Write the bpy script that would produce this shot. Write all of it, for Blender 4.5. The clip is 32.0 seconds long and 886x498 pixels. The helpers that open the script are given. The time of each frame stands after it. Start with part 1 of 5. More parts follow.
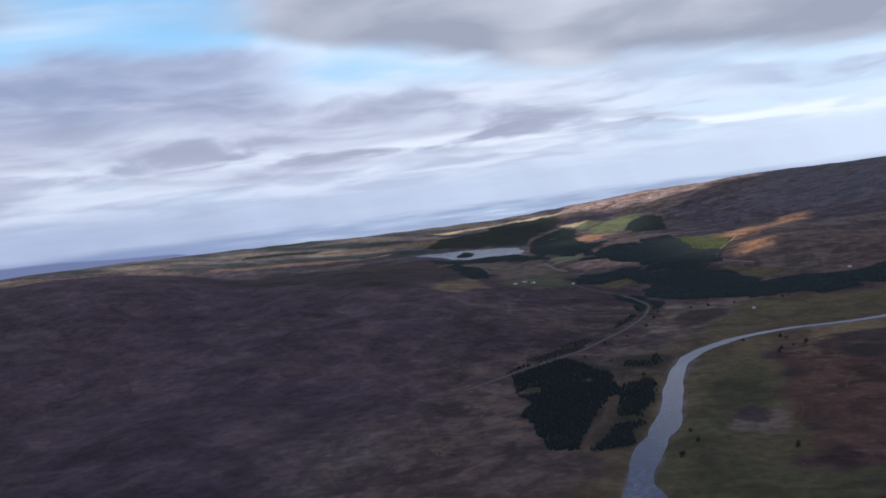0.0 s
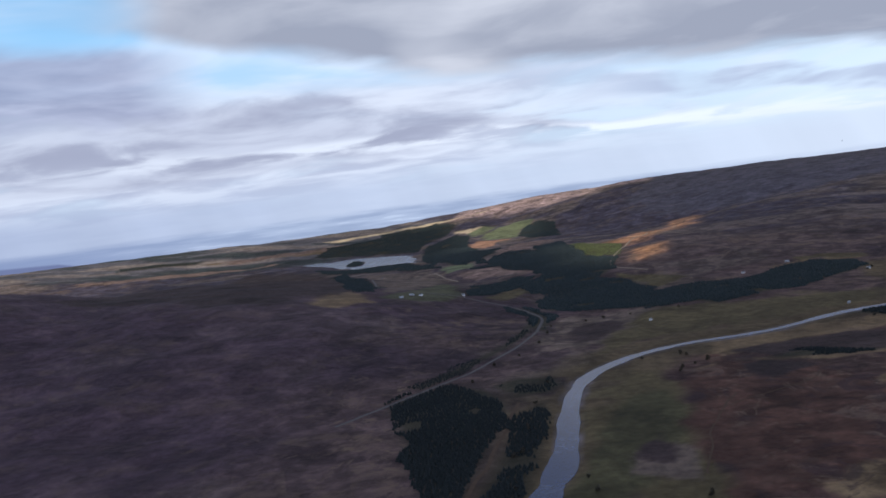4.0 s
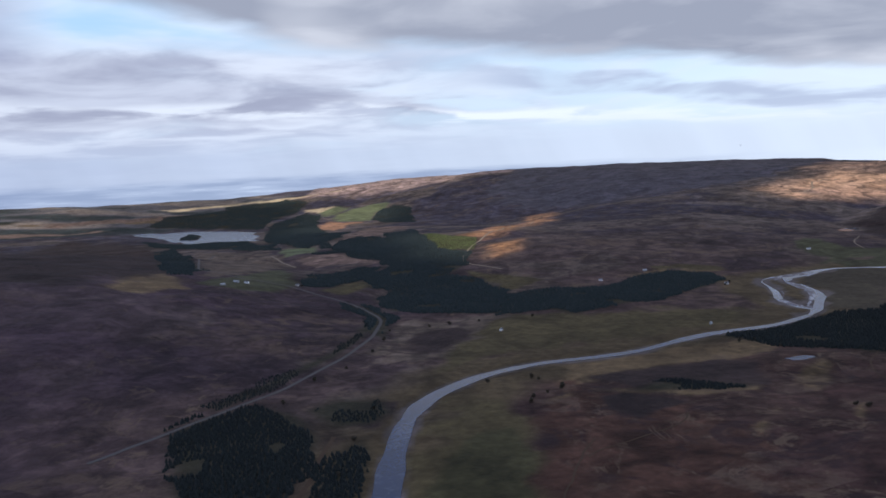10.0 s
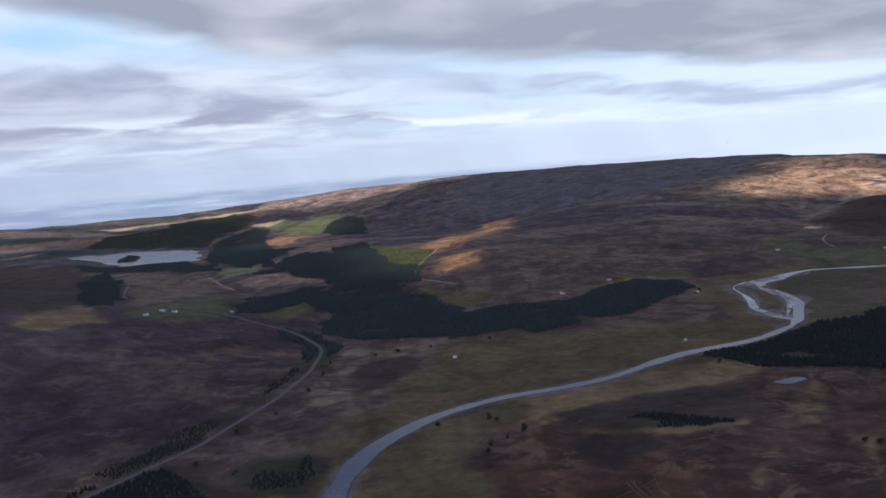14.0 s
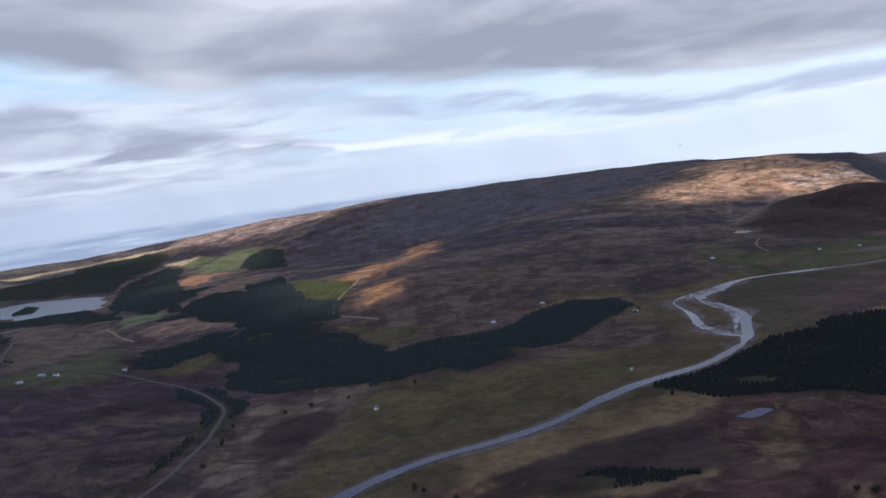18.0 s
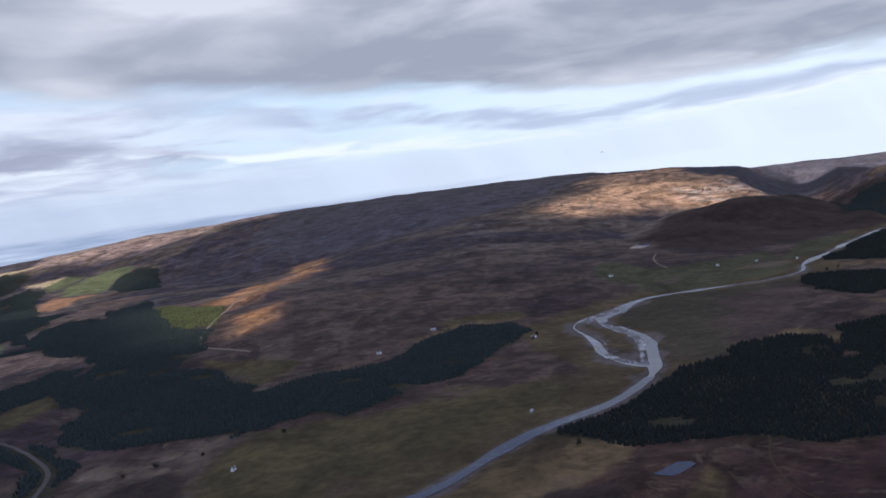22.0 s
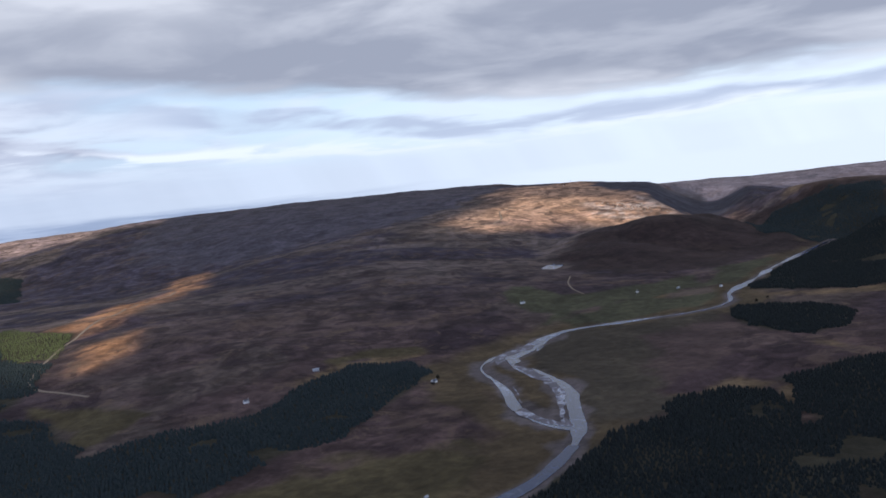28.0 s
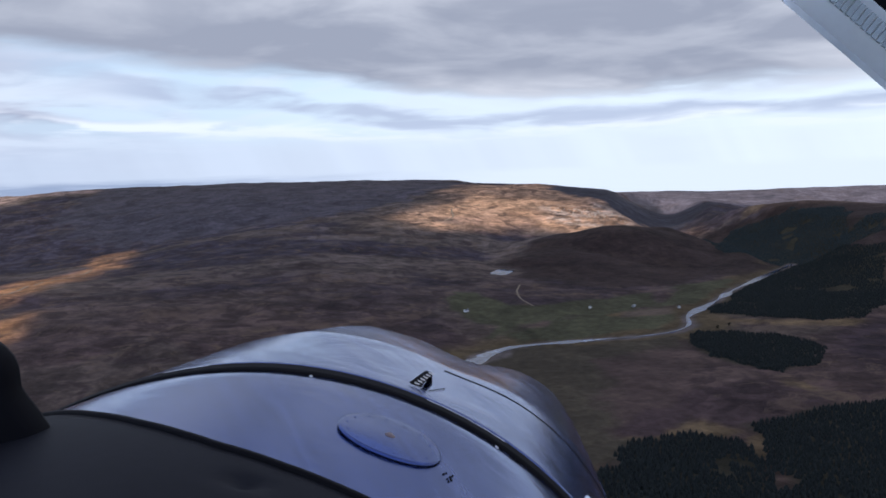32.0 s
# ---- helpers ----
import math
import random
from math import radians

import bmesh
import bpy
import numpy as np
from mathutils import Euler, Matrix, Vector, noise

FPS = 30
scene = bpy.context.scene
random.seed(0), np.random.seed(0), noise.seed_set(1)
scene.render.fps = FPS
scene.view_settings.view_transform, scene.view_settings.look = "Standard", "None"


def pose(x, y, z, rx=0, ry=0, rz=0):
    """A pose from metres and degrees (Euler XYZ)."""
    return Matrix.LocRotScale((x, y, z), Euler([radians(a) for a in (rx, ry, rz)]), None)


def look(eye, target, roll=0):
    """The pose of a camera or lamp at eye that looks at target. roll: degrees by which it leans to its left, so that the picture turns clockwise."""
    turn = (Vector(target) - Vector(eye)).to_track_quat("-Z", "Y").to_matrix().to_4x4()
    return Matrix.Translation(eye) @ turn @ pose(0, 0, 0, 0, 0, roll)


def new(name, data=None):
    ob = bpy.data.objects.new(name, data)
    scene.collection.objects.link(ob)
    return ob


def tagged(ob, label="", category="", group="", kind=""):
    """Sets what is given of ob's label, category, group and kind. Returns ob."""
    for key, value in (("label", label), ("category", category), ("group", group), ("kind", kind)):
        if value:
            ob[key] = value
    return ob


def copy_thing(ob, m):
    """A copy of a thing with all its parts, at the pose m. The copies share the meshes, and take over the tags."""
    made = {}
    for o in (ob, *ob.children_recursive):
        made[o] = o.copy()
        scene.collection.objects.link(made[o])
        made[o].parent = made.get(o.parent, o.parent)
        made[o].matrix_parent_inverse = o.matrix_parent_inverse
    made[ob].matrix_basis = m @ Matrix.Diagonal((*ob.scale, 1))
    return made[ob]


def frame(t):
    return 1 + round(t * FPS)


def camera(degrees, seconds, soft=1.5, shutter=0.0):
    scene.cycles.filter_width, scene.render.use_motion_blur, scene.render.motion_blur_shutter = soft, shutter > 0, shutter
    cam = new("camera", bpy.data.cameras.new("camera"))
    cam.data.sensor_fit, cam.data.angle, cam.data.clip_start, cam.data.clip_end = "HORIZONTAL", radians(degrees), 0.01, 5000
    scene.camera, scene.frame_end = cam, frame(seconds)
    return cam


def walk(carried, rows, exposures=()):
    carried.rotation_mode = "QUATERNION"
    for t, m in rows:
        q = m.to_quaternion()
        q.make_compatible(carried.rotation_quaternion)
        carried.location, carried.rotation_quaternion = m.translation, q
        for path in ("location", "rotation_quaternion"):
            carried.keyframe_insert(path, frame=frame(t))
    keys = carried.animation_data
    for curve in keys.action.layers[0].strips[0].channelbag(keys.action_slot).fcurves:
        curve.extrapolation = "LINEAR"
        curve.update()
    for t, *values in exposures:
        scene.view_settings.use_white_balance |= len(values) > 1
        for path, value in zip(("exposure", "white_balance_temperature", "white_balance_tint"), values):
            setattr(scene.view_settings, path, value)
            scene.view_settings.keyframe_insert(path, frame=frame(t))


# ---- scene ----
cam = camera(57.19, 32.0, 1.7)

# seconds, x, y, z, heading, pitch, lean
FLIGHT = (
    (0, -22.0, -409.1, 242.1, -17.92, -3.17, -7.34),
    (0.5, -23.2, -392.5, 242.2, -16.98, -3.17, -6.46),
    (1, -24.5, -375.9, 242.2, -16.16, -3.08, -7.01),
    (1.5, -25.6, -359.3, 242.3, -15.24, -2.97, -8.47),
    (2, -26.3, -342.6, 242.0, -14.51, -3.18, -9.10),
    (2.5, -26.6, -325.9, 241.7, -13.70, -3.15, -8.37),
    (3, -26.5, -309.2, 241.1, -12.46, -3.28, -7.91),
    (3.5, -25.9, -292.4, 240.5, -11.75, -3.55, -7.39),
    (5.5, -23.6, -224.9, 238.7, -6.89, -4.17, -8.82),
    (6, -23.0, -208.5, 238.6, -6.27, -4.51, -8.01),
    (6.5, -22.5, -192.8, 238.6, -5.86, -4.68, -8.48),
    (7, -21.9, -177.7, 238.8, -5.54, -4.84, -8.95),
    (7.5, -21.4, -163.0, 238.8, -5.07, -5.06, -8.83),
    (8, -20.7, -148.6, 238.7, -4.04, -5.28, -7.92),
    (8.5, -19.7, -134.3, 238.5, -2.93, -5.46, -6.63),
    (9, -18.4, -120.0, 238.5, -1.98, -5.58, -5.76),
    (9.5, -16.6, -105.5, 238.5, -1.59, -5.75, -4.33),
    (10, -14.6, -90.9, 238.6, -0.95, -5.98, -2.84),
    (10.5, -12.2, -76.2, 238.9, 0.01, -6.22, -1.60),
    (11, -9.7, -61.3, 239.2, 0.39, -6.40, -2.23),
    (11.5, -7.4, -46.0, 239.5, 0.14, -6.47, -3.23),
    (12, -5.2, -30.7, 239.6, -0.11, -6.25, -3.36),
    (12.5, -2.7, -15.5, 239.7, -0.34, -6.16, -3.06),
    (13, 0.0, -0.0, 239.8, -0.00, -5.96, -3.33),
    (13.5, 2.9, 15.6, 240.0, 0.87, -5.86, -4.25),
    (14, 6.1, 31.1, 240.2, 1.87, -5.70, -4.66),
    (14.5, 9.6, 46.2, 240.3, 2.98, -5.62, -5.08),
    (16.5, 22.9, 105.9, 240.2, 3.86, -4.84, -7.00),
    (17, 26.2, 120.7, 240.1, 5.13, -4.76, -7.33),
    (17.5, 29.7, 135.6, 240.0, 6.36, -4.79, -8.03),
    (18, 33.5, 150.3, 239.9, 6.92, -4.72, -7.94),
    (18.5, 37.7, 165.0, 239.9, 7.45, -4.71, -7.71),
    (19, 42.3, 179.9, 239.7, 8.19, -4.74, -7.52),
    (19.5, 47.3, 195.4, 239.7, 9.54, -4.86, -7.32),
    (20, 52.6, 211.2, 239.7, 10.88, -4.93, -7.88),
    (20.5, 58.1, 226.9, 239.8, 12.07, -4.96, -8.13),
    (21, 63.6, 242.4, 239.8, 12.65, -4.98, -8.14),
    (21.5, 69.3, 257.7, 239.8, 13.39, -4.92, -8.17),
    (22, 75.0, 272.8, 239.6, 14.28, -4.84, -7.93),
    (22.5, 80.8, 287.7, 239.5, 15.29, -4.87, -7.55),
    (23, 86.6, 302.4, 239.4, 16.28, -4.88, -7.44),
    (23.5, 92.4, 316.6, 239.4, 16.31, -4.81, -6.19),
    (24, 98.1, 330.5, 239.7, 16.10, -4.64, -6.16),
    (24.5, 104.0, 344.3, 240.2, 16.22, -4.71, -6.55),
    (25, 110.0, 358.2, 240.8, 16.89, -4.92, -6.34),
    (25.5, 116.3, 372.3, 241.6, 18.06, -5.32, -4.63),
    (27.5, 142.4, 428.5, 244.5, 19.85, -5.36, -6.59),
    (28, 149.3, 442.4, 244.9, 20.77, -5.14, -6.38),
    (28.5, 156.7, 456.2, 245.1, 21.45, -5.23, -6.13),
    (29, 164.3, 469.8, 245.1, 22.14, -5.51, -5.38),
    (29.5, 172.0, 483.3, 244.8, 22.80, -5.56, -4.41),
    (30, 179.8, 496.5, 244.4, 22.89, -5.66, -4.69),
    (30.5, 187.6, 509.5, 243.8, 22.18, -5.71, -5.01),
    (31, 195.4, 522.5, 243.1, 21.99, -5.75, -3.61),
    (31.5, 203.0, 535.5, 242.5, 23.04, -5.82, -2.46),
    (32, 210.5, 548.4, 241.9, 24.07, -5.84, -1.88),
)


def flight_pose(x, y, z, heading, pitch, lean):
    h, p = radians(heading), radians(pitch)
    ahead = Vector((math.sin(h) * math.cos(p), math.cos(h) * math.cos(p), math.sin(p)))
    eye = Vector((x, y, z))
    return look(eye, eye + ahead, lean)


walk(cam, [(row[0], flight_pose(*row[1:])) for row in FLIGHT], exposures=[(0, 0.05, 5750, 10), (32, 0.05, 5750, 10)])
# ---- light ----
SUN_HEADING, SUN_HEIGHT = radians(222), radians(24)


def socket(tree, node, key, value):
    if isinstance(value, bpy.types.NodeSocket):
        tree.links.new(value, node.inputs[key])
    else:
        node.inputs[key].default_value = value


def maths(tree, op, a, b=0.0, c=0.0):
    n = tree.nodes.new("ShaderNodeMath")
    n.operation = op
    for i, v in enumerate((a, b, c)):
        socket(tree, n, i, v)
    return n.outputs[0]


def noise_of(tree, vector, scale, detail=4.0, rough=0.55, warp=0.0):
    n = tree.nodes.new("ShaderNodeTexNoise")
    socket(tree, n, "Vector", vector)
    n.inputs["Scale"].default_value = scale
    n.inputs["Detail"].default_value = detail
    n.inputs["Roughness"].default_value = rough
    n.inputs["Distortion"].default_value = warp
    return n.outputs["Fac"]


def ramp(tree, value, low, high, to_low=0.0, to_high=1.0, smooth=True):
    n = tree.nodes.new("ShaderNodeMapRange")
    n.interpolation_type = "SMOOTHSTEP" if smooth else "LINEAR"
    for key, v in (("Value", value), ("From Min", low), ("From Max", high), ("To Min", to_low), ("To Max", to_high)):
        socket(tree, n, key, v)
    return n.outputs["Result"]


def mix(tree, factor, a, b, blend="MIX"):
    n = tree.nodes.new("ShaderNodeMix")
    n.data_type, n.blend_type = "RGBA", blend
    socket(tree, n, 0, factor)
    for i, v in ((6, a), (7, b)):
        socket(tree, n, i, v if isinstance(v, bpy.types.NodeSocket) else (*v, 1.0))
    return n.outputs[2]


def curve(tree, value, points, scale=1.0):
    """A number that follows straight pieces through points (value, height)."""
    low, high = points[0][0], points[-1][0]
    floor, top = min(p[1] for p in points), max(p[1] for p in points)
    n = tree.nodes.new("ShaderNodeValToRGB")
    tree.links.new(ramp(tree, value, low, high, 0.0, 1.0, False), n.inputs[0])
    stops = n.color_ramp.elements
    while len(stops) < len(points):
        stops.new(0.5)
    for stop, (v, h) in zip(stops, points):
        stop.position = (v - low) / (high - low)
        g = (h - floor) / (top - floor)
        stop.color = (g, g, g, 1.0)
    return ramp(tree, n.outputs[0], 0.0, 1.0, floor * scale, top * scale, False)


def build_world():
    world = bpy.data.worlds.new("sky")
    scene.world = world
    world.use_nodes = True
    t = world.node_tree
    t.nodes.clear()
    out = t.nodes.new("ShaderNodeOutputWorld")
    back = t.nodes.new("ShaderNodeBackground")
    sky = t.nodes.new("ShaderNodeTexSky")
    sky.sky_type, sky.sun_disc = "NISHITA", False
    sky.sun_elevation, sky.sun_rotation = SUN_HEIGHT, SUN_HEADING
    sky_blue = mix(t, 1.0, sky.outputs[0], (0.10, 0.10, 0.10), "MULTIPLY")
    coord = t.nodes.new("ShaderNodeTexCoord").outputs["Generated"]
    split = t.nodes.new("ShaderNodeSeparateXYZ")
    t.links.new(coord, split.inputs[0])
    up = split.outputs[2]
    head = maths(t, "MULTIPLY", maths(t, "ARCTAN2", split.outputs[0], split.outputs[1]), 57.2958)
    lift = maths(t, "MULTIPLY", maths(t, "ARCSINE", up), 57.2958)
    # the cloud sheets, seen from below: directions meet a level plane
    level = maths(t, "ADD", maths(t, "MAXIMUM", up, 0.0), 0.10)
    flat = t.nodes.new("ShaderNodeCombineXYZ")
    t.links.new(maths(t, "DIVIDE", split.outputs[0], level), flat.inputs[0])
    t.links.new(maths(t, "DIVIDE", split.outputs[1], level), flat.inputs[1])
    big = noise_of(t, flat.outputs[0], 0.5, 4.0, 0.48, 0.4)
    fine = noise_of(t, flat.outputs[0], 1.3, 5.0, 0.52, 0.35)
    wisp = noise_of(t, flat.outputs[0], 0.9, 4.5, 0.5, 0.6)

    def both(low, high, *rest):
        return maths(t, "MULTIPLY", low, both(high, *rest) if rest else high)

    def swayed(much, little):
        sway = maths(t, "ADD", maths(t, "MULTIPLY", maths(t, "SUBTRACT", big, 0.5), much), maths(t, "MULTIPLY", maths(t, "SUBTRACT", fine, 0.5), little))
        return maths(t, "ADD", lift, maths(t, "MULTIPLY", sway, ramp(t, lift, 0.0, 6.0, 0.3, 1.0)))

    def toward(heading, height, wide):
        n = t.nodes.new("ShaderNodeVectorMath")
        n.operation = "DOT_PRODUCT"
        t.links.new(coord, n.inputs[0])
        h, e = radians(heading), radians(height)
        n.inputs[1].default_value = (math.sin(h) * math.cos(e), math.cos(h) * math.cos(e), math.sin(e))
        return ramp(t, n.outputs["Value"], math.cos(radians(wide)), math.cos(radians(wide * 0.25)))

    def band(height, middle, half):
        return ramp(t, maths(t, "ABSOLUTE", maths(t, "SUBTRACT", height, middle)), half, half * 0.2)

    loose, close = swayed(7.0, 4.0), swayed(3.0, 2.2)
    # open sky between the sheets, whiter low down and to the east
    shown = mix(t, ramp(t, lift, 5.0, 16.0), (0.70, 0.83, 0.94), (0.32, 0.64, 0.93))
    shown = mix(t, 0.15, shown, sky_blue)
    shown = mix(t, both(ramp(t, head, -5.0, 35.0, 0.0, 0.85), ramp(t, lift, 8.0, 4.0)), shown, (0.90, 0.95, 0.99))
    shown = mix(t, ramp(t, wisp, 0.42, 0.62, 0.0, 0.75), shown, (0.80, 0.85, 0.92))
    # broken lilac-grey cloud over all the north-west
    fleece = mix(t, ramp(t, fine, 0.34, 0.62), (0.51, 0.515, 0.60), (0.79, 0.80, 0.85))
    shown = mix(t, both(ramp(t, head, 16.0, -14.0), ramp(t, lift, 9.5, 7.0), ramp(t, wisp, 0.30, 0.50, 0.55, 0.95)), shown, fleece)
    # a grey bank low in the north-west that thins out to the north
    low = curve(t, head, ((-50, 2.8), (-27, 3.4), (-10, 3.7), (3, 3.4), (8, 3.6)))
    top = curve(t, head, ((-50, 7.6), (-27, 7.7), (-20, 7.6), (-14, 6.9), (-5, 5.4), (0, 4.6), (4, 3.9), (8, 3.2)))
    bank = both(ramp(t, maths(t, "SUBTRACT", loose, low), -0.4, 0.7), ramp(t, maths(t, "SUBTRACT", top, loose), -0.5, 0.7))
    grey = mix(t, ramp(t, fine, 0.36, 0.64), (0.40, 0.405, 0.49), (0.64, 0.65, 0.72))
    shown = mix(t, maths(t, "MULTIPLY", bank, ramp(t, big, 0.36, 0.52, 0.35, 0.95)), shown, grey)
    # a second, darker bank above it, far to the west
    west = both(ramp(t, loose, 6.2, 7.6), ramp(t, loose, 12.6, 10.6), ramp(t, head, -24.0, -31.0))
    shown = mix(t, maths(t, "MULTIPLY", west, 0.9), shown, mix(t, ramp(t, fine, 0.35, 0.65), (0.32, 0.335, 0.45), (0.54, 0.55, 0.66)))
    # long thin streaks to the north and north-east, grey above white
    line = curve(t, head, ((0, 6.2), (3.5, 5.8), (15, 4.1), (25, 3.1), (38, 2.95), (55, 3.2)))
    streak = both(band(close, line, 0.9), ramp(t, head, -2.0, 6.0), ramp(t, wisp, 0.36, 0.52, 0.25, 1.0))
    shown = mix(t, maths(t, "MULTIPLY", streak, 0.85), shown, (0.50, 0.54, 0.65))
    line = curve(t, head, ((-34, 4.9), (-12, 4.4), (-5, 3.8), (5, 3.1), (14, 2.6), (25, 2.2), (44, 2.6)))
    shown = mix(t, both(band(close, line, 0.75), ramp(t, fine, 0.40, 0.56), ramp(t, head, -36.0, 0.0, 0.35, 0.9)), shown, (0.96, 0.97, 0.99))
    # the grey ceiling overhead, its near edge sinking to the east
    edge = curve(t, head, ((-60, 14), (-30, 13), (-24, 11.3), (-17, 9.8), (-8, 8.3), (0, 7.6), (7, 6.8), (15, 5.9), (20, 5.3), (31, 4.5), (41, 4.5), (50, 4.8), (70, 6)))
    over = maths(t, "SUBTRACT", swayed(4.5, 2.6), edge)
    light = maths(t, "ADD", ramp(t, big, 0.46, 0.66, 0.0, 0.75), maths(t, "MULTIPLY", ramp(t, over, 2.0, 9.0), ramp(t, fine, 0.30, 0.60, 0.25, 0.7)))
    light = maths(t, "ADD", light, ramp(t, fine, 0.40, 0.70, -0.1, 0.3))
    roof = mix(t, light, (0.37, 0.38, 0.435), (0.74, 0.725, 0.74))
    hole = maths(t, "MULTIPLY", toward(-37, 15.5, 10), ramp(t, big, 0.62, 0.45, 0.6, 1.0))
    shown = mix(t, maths(t, "MULTIPLY", ramp(t, over, -0.5, 1.0), maths(t, "SUBTRACT", 1.0, hole)), shown, roof)
    # pale damp air down to the horizon, with faint falls of rain
    haze = mix(t, ramp(t, head, -45.0, -5.0, 0.0, 1.0, False), (0.43, 0.475, 0.61), (0.62, 0.665, 0.76))
    haze = mix(t, ramp(t, head, -5.0, 45.0, 0.0, 1.0, False), haze, (0.86, 0.90, 0.95))
    shaft = t.nodes.new("ShaderNodeCombineXYZ")
    t.links.new(maths(t, "ADD", head, maths(t, "MULTIPLY", lift, 0.5)), shaft.inputs[0])
    rain = ramp(t, noise_of(t, shaft.outputs[0], 0.16, 3.0, 0.5), 0.35, 0.65, 0.955, 1.03)
    fall = t.nodes.new("ShaderNodeCombineColor")
    for i in range(3):
        t.links.new(rain, fall.inputs[i])
    haze = mix(t, 1.0, haze, fall.outputs[0], "MULTIPLY")
    shown = mix(t, ramp(t, close, 3.6, 0.8, 0.0, 0.93), shown, haze)
    # the plain and firth far beyond the hills, and a far blue hill
    long = t.nodes.new("ShaderNodeCombineXYZ")
    t.links.new(maths(t, "MULTIPLY", head, 0.12), long.inputs[0])
    t.links.new(maths(t, "MULTIPLY", lift, 1.6), long.inputs[1])
    banks = noise_of(t, long.outputs[0], 1.6, 4.0, 0.55)
    far = mix(t, ramp(t, banks, 0.38, 0.60), (0.36, 0.415, 0.545), (0.46, 0.515, 0.64))
    far = mix(t, ramp(t, banks, 0.60, 0.66), far, (0.56, 0.615, 0.73))
    far = mix(t, ramp(t, head, 0.0, 32.0), far, (0.83, 0.87, 0.93))
    far = mix(t, ramp(t, head, -20.0, -42.0), far, (0.27, 0.32, 0.475))
    shown = mix(t, ramp(t, maths(t, "ADD", lift, maths(t, "MULTIPLY", banks, 0.4)), 0.10, -0.50), shown, far)
    crest = curve(t, head, ((-60, -0.1), (-46, -0.55), (-43, -0.62), (-40, -0.85), (-36, -1.05), (-33, -1.8)))
    shown = mix(t, both(ramp(t, maths(t, "SUBTRACT", lift, crest), 0.06, -0.10), ramp(t, head, -31.0, -34.0)), shown, (0.175, 0.20, 0.33))
    t.links.new(shown, back.inputs[0])
    back.inputs[1].default_value = 1.0
    t.links.new(back.outputs[0], out.inputs[0])


build_world()
sun_light = bpy.data.lights.new("sun", "SUN")
sun_light.energy, sun_light.angle, sun_light.color = 5.0, radians(0.5), (1.0, 0.88, 0.70)
sun = new("sun", sun_light)
sun.matrix_world = look((-800, -1500, 900), (-800 - math.sin(SUN_HEADING) * 1000, -1500 - math.cos(SUN_HEADING) * 1000, 900 - math.tan(SUN_HEIGHT) * 1000))


# ---- materials ----
def material(name):
    m = bpy.data.materials.new(name)
    m.use_nodes = True
    t = m.node_tree
    return m, t, t.nodes["Principled BSDF"]


def bump(tree, shader, height, strength, distance):
    n = tree.nodes.new("ShaderNodeBump")
    n.inputs["Strength"].default_value = strength
    n.inputs["Distance"].default_value = distance
    tree.links.new(height, n.inputs["Height"])
    tree.links.new(n.outputs[0], shader.inputs["Normal"])


